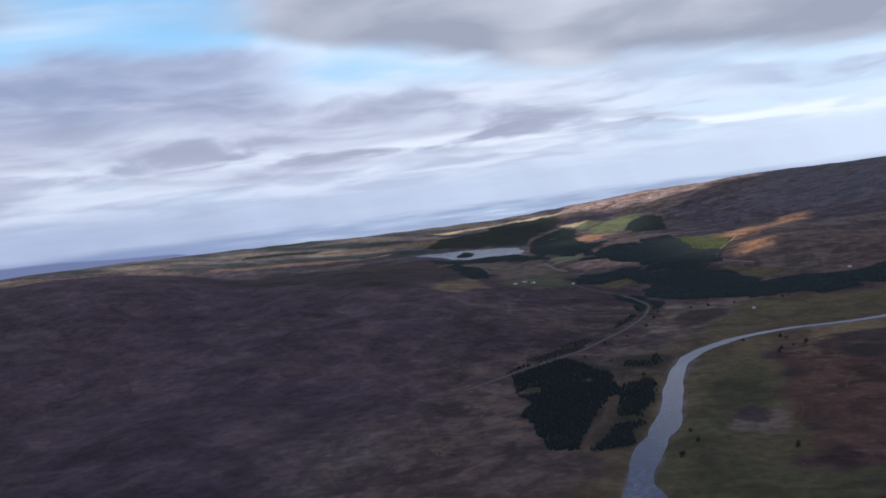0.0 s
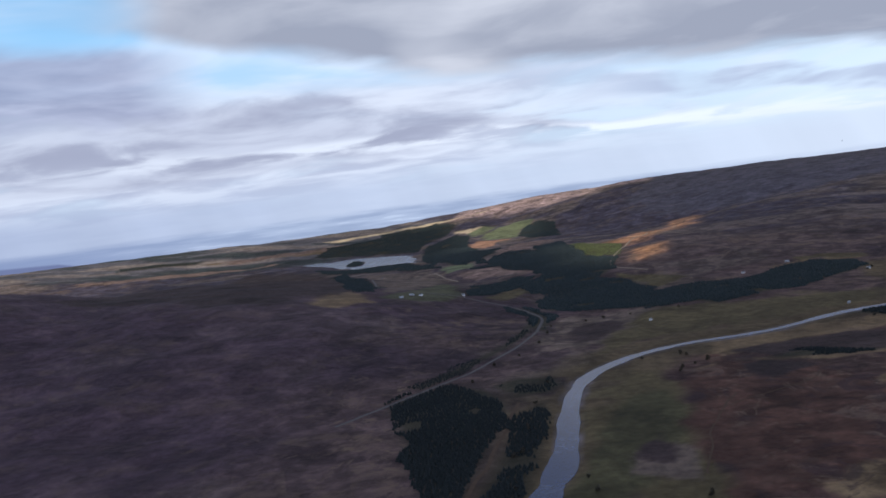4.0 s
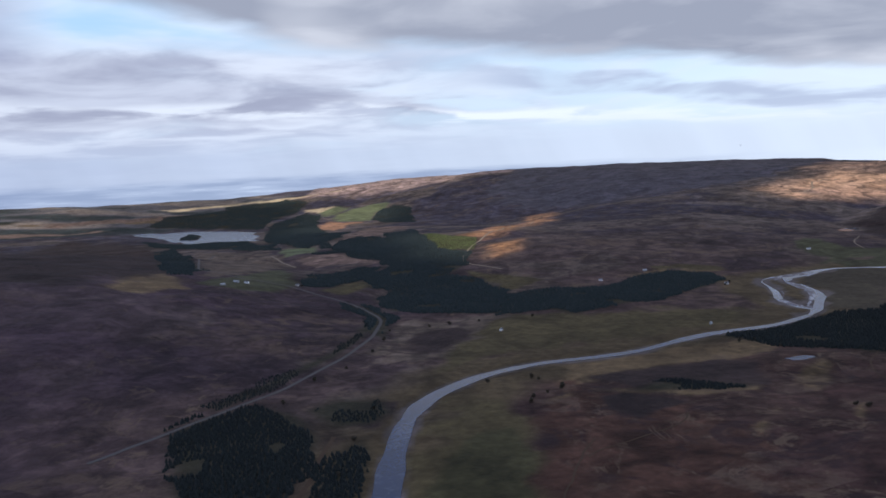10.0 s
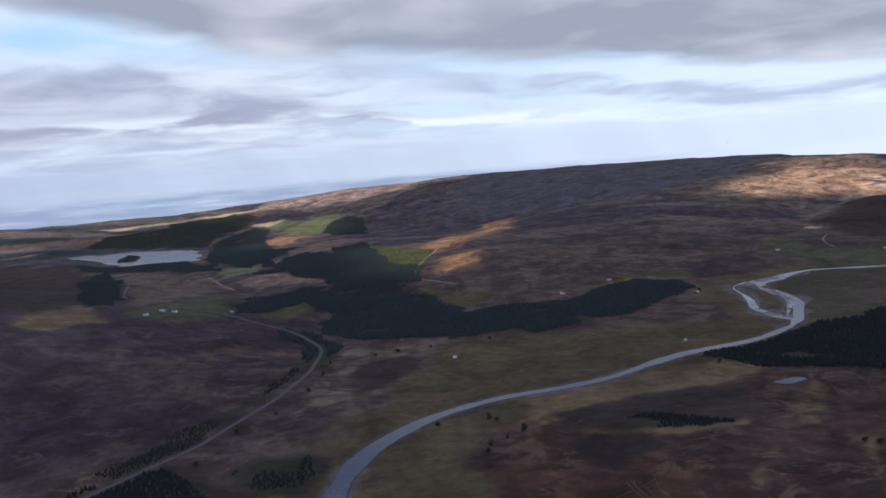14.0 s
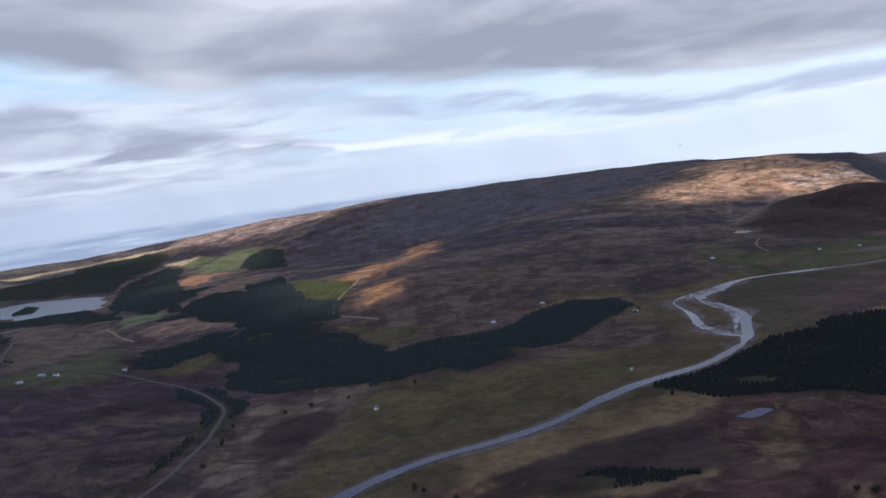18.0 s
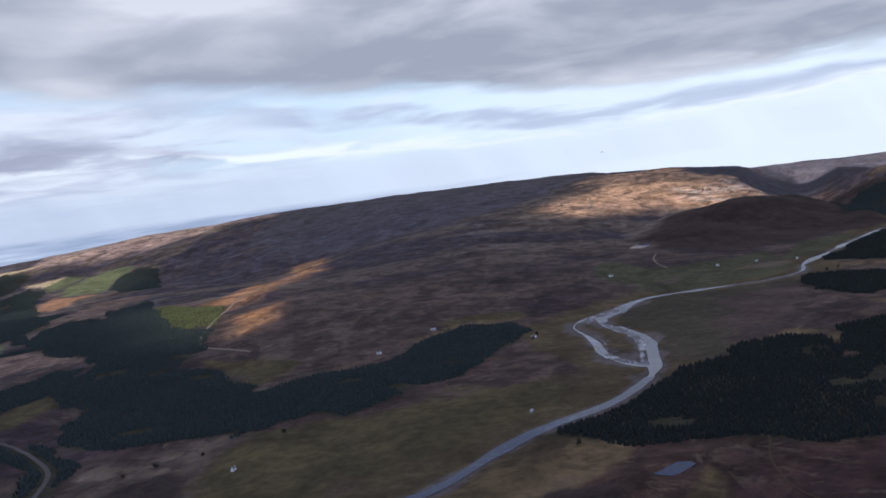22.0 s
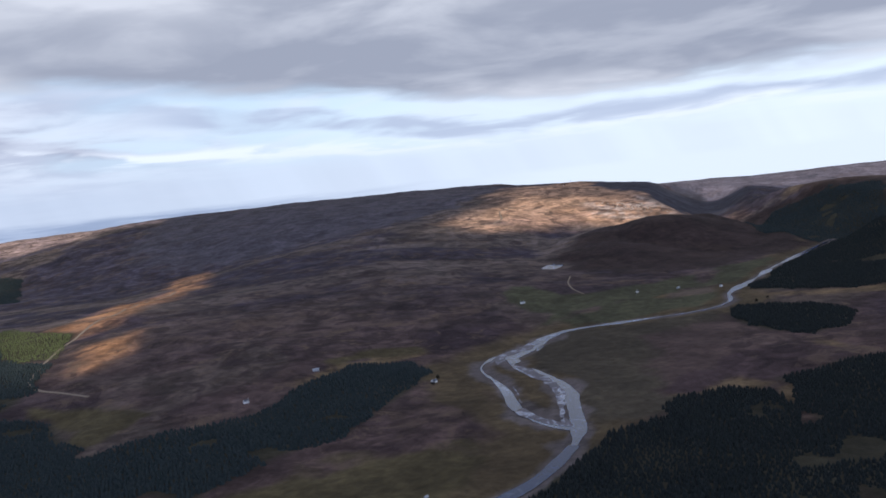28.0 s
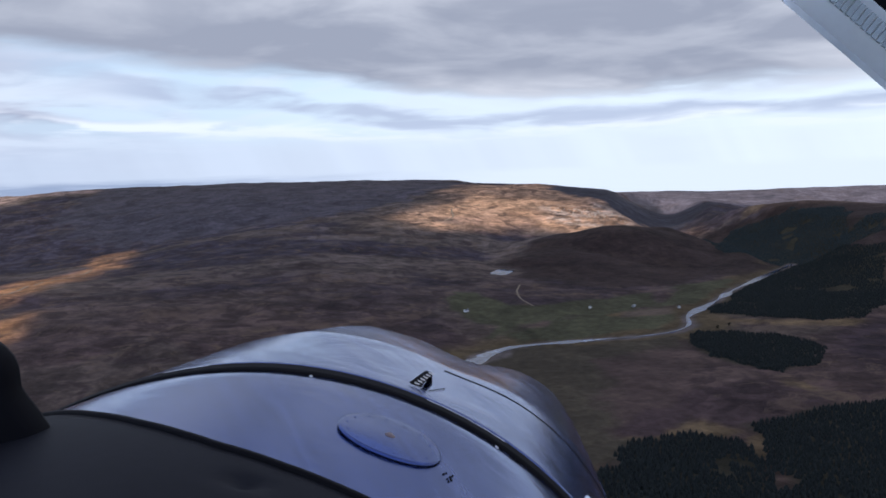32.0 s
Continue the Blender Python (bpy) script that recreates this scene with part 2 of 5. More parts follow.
def land_material():
    m, t, s = material("moorland")
    where = t.nodes.new("ShaderNodeTexCoord").outputs["Object"]
    tone = t.nodes.new("ShaderNodeAttribute")
    tone.attribute_name = "cover"
    wild = t.nodes.new("ShaderNodeAttribute")
    wild.attribute_name = "wild"
    patch = noise_of(t, where, 0.011, 8.0, 0.65, 0.8)
    tuft = noise_of(t, where, 0.085, 6.0, 0.7)
    clump = noise_of(t, where, 0.026, 5.0, 0.6, 0.5)
    shade = maths(t, "MULTIPLY", ramp(t, patch, 0.3, 0.7, 0.52, 1.45, False), ramp(t, tuft, 0.3, 0.7, 0.66, 1.34, False))
    shade = maths(t, "MULTIPLY", shade, maths(t, "ADD", 1.0, maths(t, "MULTIPLY", ramp(t, clump, 0.36, 0.64, -0.34, 0.40), maths(t, "ADD", maths(t, "MULTIPLY", wild.outputs["Fac"], 0.8), 0.2))))
    grey = t.nodes.new("ShaderNodeCombineColor")
    for i in range(3):
        t.links.new(shade, grey.inputs[i])
    col = mix(t, 1.0, tone.outputs["Color"], grey.outputs[0], "MULTIPLY")
    # muirburn: strips of heather of different ages
    cells = t.nodes.new("ShaderNodeTexVoronoi")
    stretch = t.nodes.new("ShaderNodeVectorMath")
    stretch.operation = "MULTIPLY"
    t.links.new(where, stretch.inputs[0])
    stretch.inputs[1].default_value = (0.6, 1.0, 0.0)
    t.links.new(stretch.outputs[0], cells.inputs["Vector"])
    cells.inputs["Scale"].default_value = 0.016
    age = t.nodes.new("ShaderNodeSeparateColor")
    t.links.new(cells.outputs["Color"], age.inputs[0])
    burn = maths(t, "MULTIPLY", ramp(t, age.outputs[0], 0.62, 0.95), ramp(t, noise_of(t, where, 0.03, 6.0, 0.7), 0.42, 0.6))
    col = mix(t, maths(t, "MULTIPLY", maths(t, "MULTIPLY", burn, 0.55), wild.outputs["Fac"]), col, (0.105, 0.070, 0.048))
    # peat hags and wet flushes: broken pale grass in dark heather
    dark = ramp(t, noise_of(t, where, 0.014, 8.0, 0.66, 1.0), 0.52, 0.60)
    col = mix(t, maths(t, "MULTIPLY", maths(t, "MULTIPLY", dark, 0.65), wild.outputs["Fac"]), col, (0.026, 0.016, 0.016))
    hag = noise_of(t, where, 0.0085, 9.0, 0.66, 1.2)
    vein = ramp(t, maths(t, "ABSOLUTE", maths(t, "SUBTRACT", hag, 0.5)), 0.0, 0.02, 1.0, 0.0)
    vein = maths(t, "MULTIPLY", vein, ramp(t, noise_of(t, where, 0.022, 5.0, 0.6), 0.50, 0.62))
    blot = ramp(t, noise_of(t, where, 0.030, 9.0, 0.72, 0.6), 0.555, 0.62)
    some = ramp(t, noise_of(t, where, 0.0055, 3.0, 0.5), 0.44, 0.58)
    pale = maths(t, "MAXIMUM", vein, maths(t, "MULTIPLY", blot, some))
    col = mix(t, maths(t, "MULTIPLY", maths(t, "MULTIPLY", pale, 0.7), wild.outputs["Fac"]), col, (0.112, 0.076, 0.048))
    t.links.new(col, s.inputs["Base Color"])
    s.inputs["Roughness"].default_value = 0.95
    s.inputs["Specular IOR Level"].default_value = 0.1
    bump(t, s, tuft, 0.7, 2.5)
    return m


def water_material(name, riffles, ior=1.27):
    m, t, s = material(name)
    where = t.nodes.new("ShaderNodeTexCoord").outputs["Object"]
    fine = noise_of(t, where, 0.09, 7.0, 0.65, 1.0)
    reach = noise_of(t, where, 0.011, 3.0, 0.5)
    broken = ramp(t, maths(t, "ADD", maths(t, "MULTIPLY", fine, 0.5), maths(t, "MULTIPLY", reach, 0.5)), 0.50, 0.66)
    # pale broken water, with sky glint put into its colour
    t.links.new(mix(t, maths(t, "MULTIPLY", broken, riffles), (0.012, 0.024, 0.060), (0.38, 0.43, 0.52)), s.inputs["Base Color"])
    s.inputs["Roughness"].default_value = 0.09 if riffles else 0.26
    s.inputs["IOR"].default_value = ior
    s.inputs["Specular Tint"].default_value = (0.64, 0.79, 1.0, 1.0)
    bump(t, s, noise_of(t, where, 0.22, 2.0), 0.1, 0.2)
    return m


def shingle_material():
    m, t, s = material("wet_shingle")
    where = t.nodes.new("ShaderNodeTexCoord").outputs["Object"]
    stones = mix(t, noise_of(t, where, 0.35, 6.0, 0.7), (0.055, 0.047, 0.046), (0.150, 0.128, 0.128))
    runnel = ramp(t, noise_of(t, where, 0.055, 5.0, 0.6, 1.2), 0.50, 0.60)
    t.links.new(mix(t, runnel, stones, (0.20, 0.21, 0.25)), s.inputs["Base Color"])
    t.links.new(maths(t, "SUBTRACT", 0.85, maths(t, "MULTIPLY", runnel, 0.6)), s.inputs["Roughness"])
    bump(t, s, noise_of(t, where, 1.5, 4.0), 0.5, 0.3)
    return m


def plain(name, colour, rough=0.8, spread=0.25, scale=1.0, metal=0.0):
    m, t, s = material(name)
    where = t.nodes.new("ShaderNodeTexCoord").outputs["Object"]
    f = noise_of(t, where, scale, 5.0, 0.6)
    lo = tuple(c * (1 - spread) for c in colour)
    hi = tuple(min(1, c * (1 + spread)) for c in colour)
    t.links.new(mix(t, f, lo, hi), s.inputs["Base Color"])
    s.inputs["Roughness"].default_value = rough
    s.inputs["Metallic"].default_value = metal
    return m


def needle_material(name, dark, light):
    m, t, s = material(name)
    where = t.nodes.new("ShaderNodeTexCoord").outputs["Object"]
    each = t.nodes.new("ShaderNodeNewGeometry").outputs["Random Per Island"]
    f = maths(t, "ADD", maths(t, "MULTIPLY", each, 0.6), maths(t, "MULTIPLY", noise_of(t, where, 0.02, 4.0), 0.4))
    t.links.new(mix(t, f, dark, light), s.inputs["Base Color"])
    s.inputs["Roughness"].default_value = 0.9
    s.inputs["Specular IOR Level"].default_value = 0.15
    bump(t, s, noise_of(t, where, 1.2, 3.0), 0.8, 0.6)
    return m


def cloud_material():
    m, t, s = material("cloud")
    t.nodes.remove(s)
    thick = t.nodes.new("ShaderNodeAttribute")
    thick.attribute_name = "thick"
    clear = t.nodes.new("ShaderNodeBsdfTransparent")
    milk = t.nodes.new("ShaderNodeBsdfTranslucent")
    # tinted blue to cool the light below in place of haze
    milk.inputs[0].default_value = (0.475, 0.58, 0.90, 1)
    both = t.nodes.new("ShaderNodeMixShader")
    t.links.new(thick.outputs["Fac"], both.inputs[0])
    t.links.new(clear.outputs[0], both.inputs[1])
    t.links.new(milk.outputs[0], both.inputs[2])
    t.links.new(both.outputs[0], t.nodes["Material Output"].inputs[0])
    return m


LAND, WATER, STILL, CLOUD = land_material(), water_material("river_water", 0.12, 1.225), water_material("still_water", 0.0, 1.19), cloud_material()
SHALLOW = water_material("shallow_river_water", 0.4, 1.38)
SHINGLE = shingle_material()
# sky glint on a shallow reach, painted as whitish patches
GLINT_WATER = water_material("sky_glint_water", 0.8, 1.6)
# pond water with the sky's glare painted in as pale patches
TARN_WATER = water_material("glare_pond_water", 0.9, 1.33)
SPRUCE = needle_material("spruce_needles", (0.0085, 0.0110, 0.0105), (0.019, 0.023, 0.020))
# spruce needles paled and blued for the farther woods in place of haze
HAZED_SPRUCE = needle_material("hazed_spruce_needles", (0.0150, 0.0215, 0.0215), (0.033, 0.041, 0.038))
# sunlit part of the young plantation, its sunlight put into the needle colour
SUNLIT_YOUNG = needle_material("sunlit_young_needles", (0.048, 0.058, 0.020), (0.085, 0.090, 0.036))
BIRCH = needle_material("bare_birch_twigs", (0.032, 0.028, 0.018), (0.060, 0.050, 0.032))
BARK = plain("bark", (0.07, 0.055, 0.045), 0.95, 0.4, 3.0)
HARLING = plain("white_harling", (0.75, 0.74, 0.70), 0.9, 0.08, 0.8)
SLATE = plain("roof_slate", (0.09, 0.095, 0.11), 0.6, 0.3, 1.5)
SHED = plain("corrugated_shed", (0.30, 0.31, 0.31), 0.6, 0.2, 0.6)
PANE = plain("window_glass", (0.03, 0.035, 0.04), 0.15, 0.2, 1.0)
TARMAC = plain("worn_tarmac", (0.075, 0.066, 0.060), 0.9, 0.2, 0.15)
TRACK = plain("gravel_track", (0.18, 0.14, 0.10), 0.95, 0.25, 0.2)
FAINT = plain("faint_track", (0.058, 0.038, 0.023), 0.95, 0.3, 0.1)
ROCK = plain("pale_crag", (0.34, 0.27, 0.22), 0.9, 0.35, 0.12)

for dry in (FAINT, TRACK, TARMAC):
    dry.node_tree.nodes["Principled BSDF"].inputs["Specular IOR Level"].default_value = 0.1

# ---- the lie of the land ----
RIVER = ((260, -2600), (60, -1700), (-120, -1000), (20, -500), (-30, -120), (-58, 60), (-80, 170), (-94, 245), (-90, 322), (-76, 400), (-74, 470), (-75, 540), (-72, 630), (-62, 690), (-42, 738), (2, 797), (40, 826), (85, 850), (145, 862),
         (205, 885), (262, 930), (305, 958), (343, 974), (373, 981), (405, 992), (434, 1011), (481, 1051))
RIVER_WEST = ((504, 1092), (494, 1110), (487, 1136), (487, 1171), (496, 1205), (510, 1242), (521, 1300), (527, 1362), (552, 1398), (581, 1408), (621, 1419), (653, 1442), (690, 1470))
RIVER_EAST = ((481, 1051), (502, 1076), (533, 1137), (560, 1194), (572, 1242), (575, 1297), (566, 1334), (574, 1375), (604, 1398), (639, 1426), (673, 1456), (706, 1472))
RIVER_UP = ((700, 1470), (721, 1480), (783, 1474), (839, 1457), (899, 1442), (965, 1441), (1012, 1466), (1048, 1518), (1094, 1548), (1167, 1590), (1295, 1674),
            (1400, 1731), (1523, 1798), (1640, 1860))

GLINT_REACH = ((660, 1452), (678, 1466), (718, 1481), (765, 1472), (808, 1458), (845, 1455))
SHINGLE_BARS = (
    ((663, 1458), (640, 1454), (607, 1434), (580, 1416), (556, 1390), (545, 1362), (562, 1371), (583, 1395), (604, 1408), (627, 1413), (651, 1437)),
    ((572, 1357), (566, 1323), (561, 1293), (560, 1262), (556, 1234), (543, 1194), (514, 1136), (505, 1110), (529, 1152), (566, 1212), (576, 1275), (578, 1337)),
    ((487, 1178), (497, 1182), (498, 1152), (504, 1129), (517, 1120), (503, 1092), (494, 1109), (488, 1138), (481, 1159)),
    ((547, 1357), (546, 1326), (540, 1293), (525, 1246), (507, 1198), (497, 1185), (519, 1243), (532, 1300), (538, 1337)),
)
BACKWATERS = (
    ((579, 1394), (592, 1402), (600, 1390), (585, 1359), (571, 1355), (571, 1368)),
    ((635, 1410), (650, 1417), (637, 1391), (625, 1388)),
    ((612, 1378), (619, 1375), (597, 1328), (592, 1340)),
    ((644, 1448), (660, 1453), (655, 1436), (637, 1427)),
)


def seg_distance(px, py, line):
    best = np.full(px.shape, 1e9)
    for (ax, ay), (bx, by) in zip(line[:-1], line[1:]):
        dx, dy = bx - ax, by - ay
        u = np.clip(((px - ax) * dx + (py - ay) * dy) / (dx * dx + dy * dy + 1e-9), 0, 1)
        best = np.minimum(best, np.hypot(px - ax - u * dx, py - ay - u * dy))
    return best


def step(v, low, high):
    u = np.clip((v - low) / (high - low), 0, 1)
    return u * u * (3 - 2 * u)


def lattice(seed):
    r = np.random.RandomState(seed)
    return r.rand(256, 256)


LATTICE = [lattice(s) for s in range(4)]


def fractal(px, py, size, octaves=4, seed=0):
    total, amp, norm = np.zeros(px.shape), 1.0, 0.0
    for o in range(octaves):
        g = LATTICE[(seed + o) % 4]
        qx, qy = px / size * 2 ** o + 37.3 * seed, py / size * 2 ** o + 11.7 * o
        ix, iy = np.floor(qx).astype(int), np.floor(qy).astype(int)
        fx, fy = qx - ix, qy - iy
        fx, fy = fx * fx * (3 - 2 * fx), fy * fy * (3 - 2 * fy)
        a, b = g[ix % 256, iy % 256], g[(ix + 1) % 256, iy % 256]
        c, d = g[ix % 256, (iy + 1) % 256], g[(ix + 1) % 256, (iy + 1) % 256]
        total += amp * ((a * (1 - fx) + b * fx) * (1 - fy) + (c * (1 - fx) + d * fx) * fy)
        norm += amp
        amp *= 0.5
    return total / norm - 0.5


# ridges: points (x, y, height), half-width of the slope
RIDGES = (
    (((-3400, 3000, 150), (-2300, 4000, 120), (-1500, 4350, 104), (-800, 4560, 118), (-200, 4600, 148), (300, 4580, 167), (900, 4500, 172), (1600, 4250, 163)), 1500),
    (((300, 4300, 165), (700, 3900, 168), (1200, 3650, 160), (1780, 3400, 138)), 1500),
    (((-150, 2150, 56), (150, 2050, 66), (430, 2150, 60), (700, 2650, 84), (1100, 2980, 120)), 850),
    (((1640, 3150, 120), (1700, 2900, 95)), 680),
    (((-3000, 700, 190), (-2200, 900, 190), (-1450, 1080, 178), (-1050, 1250, 120)), 1050),
    (((1215, 2140, 50), (1317, 2255, 74), (1420, 2205, 92), (1547, 2233, 70), (1690, 2300, 56)), 330),
    (((1850, 2400, 40), (1880, 2366, 60), (1909, 2314, 82), (1962, 2261, 100), (2013, 2208, 114), (2049, 2091, 118), (2020, 1930, 118), (1930, 1740, 116), (1980, 1400, 116), (2000, 900, 110), (1500, 100, 120)), 560),
    (((2100, 3900, 75), (2700, 3700, 80), (3500, 3100, 85), (4100, 2300, 85), (4300, 1200, 90)), 800),
)
GORGE = ((1640, 1860), (1700, 2060), (1750, 2250), (1800, 2450), (1930, 2640), (2080, 2800), (2200, 2960), (2400, 3200))
LOCH = ((-1325, 3140), (-1246, 3187), (-1156, 3090), (-1139, 3165), (-1071, 3172), (-886, 3066), (-771, 2935), (-699, 2751), (-690, 2560), (-783, 2570), (-860, 2550), (-991, 2690), (-1096, 2860), (-1180, 2980))
TARN = ((984, 2045), (1010, 2080), (1043, 2098), (1050, 2060), (1035, 2040), (1000, 2010))
POOL = ((346, 806), (372, 816), (387, 808), (357, 793))


def inside(px, py, poly):
    hit = np.zeros(px.shape, bool)
    n = len(poly)
    for i in range(n):
        (ax, ay), (bx, by) = poly[i], poly[(i + 1) % n]
        cross = (ay > py) != (by > py)
        with np.errstate(divide="ignore", invalid="ignore"):
            hit ^= cross & (px < (bx - ax) * (py - ay) / (by - ay + 1e-12) + ax)
    return hit


def signed(px, py, poly):
    d = seg_distance(px, py, poly + poly[:1])
    return np.where(inside(px, py, poly), -d, d)


def river_distance(px, py):
    d = np.minimum(seg_distance(px, py, RIVER) * 1.1, seg_distance(px, py, RIVER_UP) * 1.3)
    return np.minimum(d, np.minimum(seg_distance(px, py, RIVER_WEST) * 2.0, seg_distance(px, py, RIVER_EAST) * 1.3))


def height(px, py):
    px, py = np.asarray(px, float), np.asarray(py, float)
    d = river_distance(px, py)
    z = 12 * step(d, 120, 700) + 10 * step(d, 500, 1600)
    top = np.zeros(px.shape)
    for line, width in RIDGES:
        h = np.zeros(px.shape)
        for (ax, ay, az), (bx, by, bz) in zip(line[:-1], line[1:]):
            dx, dy = bx - ax, by - ay
            u = np.clip(((px - ax) * dx + (py - ay) * dy) / (dx * dx + dy * dy), 0, 1)
            dist = np.hypot(px - ax - u * dx, py - ay - u * dy)
            f = np.clip(1 - dist / width, 0, 1)
            h = np.maximum(h, (az + u * (bz - az) - 10) * f * f * (3 - 2 * f))
        top = np.maximum(top, h) + 0.15 * np.minimum(top, h)
    z = np.maximum(z, top) + 0.35 * np.minimum(z, top)
    cut = seg_distance(px, py, GORGE)
    cut = np.maximum(cut - 25, 0)
    z = np.minimum(z, 6 + 14 * step(py, 1900, 2450) + 0.32 * cut + 0.0011 * cut ** 2)
    rough = step(d, 60, 600)
    z = z + rough * (fractal(px, py, 420, 5, 1) * 26 + fractal(px, py, 90, 4, 2) * 10)
    z = z + fractal(px, py, 620, 3, 3) * 34 * step(py, 3400, 4200)
    z = z * step(d, 8, 160)
    for poly, level in ((LOCH, 15), (TARN, 14), (POOL, 3)):
        e = signed(px, py, poly) + (90 * fractal(px, py, 150, 3, 1) if poly is LOCH else 0)
        k = step(e, 10, 160 if poly is LOCH else 60)
        z = (level + 0.02 * np.maximum(e, 0)) * (1 - k) + z * k
        z = np.where(e < 0, level - 2, z)
    z = z - 0.5 + 1.3 * step(d + 4 * fractal(px, py, 40, 2, 2), 14, 26)
    return z


def grid_mesh(name, xs, ys, zf, mat, kind_label):
    gx, gy = np.meshgrid(xs, ys)
    gz = zf(gx, gy)
    nx, ny = len(xs), len(ys)
    co = np.stack([gx, gy, gz], -1).reshape(-1, 3)
    i = np.arange((ny - 1) * (nx - 1))
    a = i // (nx - 1) * nx + i % (nx - 1)
    faces = np.stack([a, a + 1, a + nx + 1, a + nx], 1)
    me = bpy.data.meshes.new(name)
    me.vertices.add(len(co))
    me.vertices.foreach_set("co", co.ravel())
    me.loops.add(len(faces) * 4)
    me.loops.foreach_set("vertex_index", faces.ravel())
    me.polygons.add(len(faces))
    me.polygons.foreach_set("loop_start", np.arange(len(faces)) * 4)
    me.update(calc_edges=True)
    me.shade_smooth()
    me.materials.append(mat)
    return new(name, me), co


def graded(points, steps):
    out = [points[0]]
    for (a, b), s in zip(zip(points[:-1], points[1:]), steps):
        n = max(1, round((b - a) / s))
        out.extend(a + (b - a) * (k + 1) / n for k in range(n))
    return np.array(out)


GROUND_X = graded((-7000, -4000, -1600, -500, -200, 900, 1700, 2600, 7000), (150, 40, 15, 8, 5.5, 11, 24, 110))
GROUND_Y = graded((-4000, -700, 100, 250, 1250, 1700, 2400, 3400, 5200, 7500), (150, 40, 9, 5.5, 7.5, 10, 17, 30, 150))
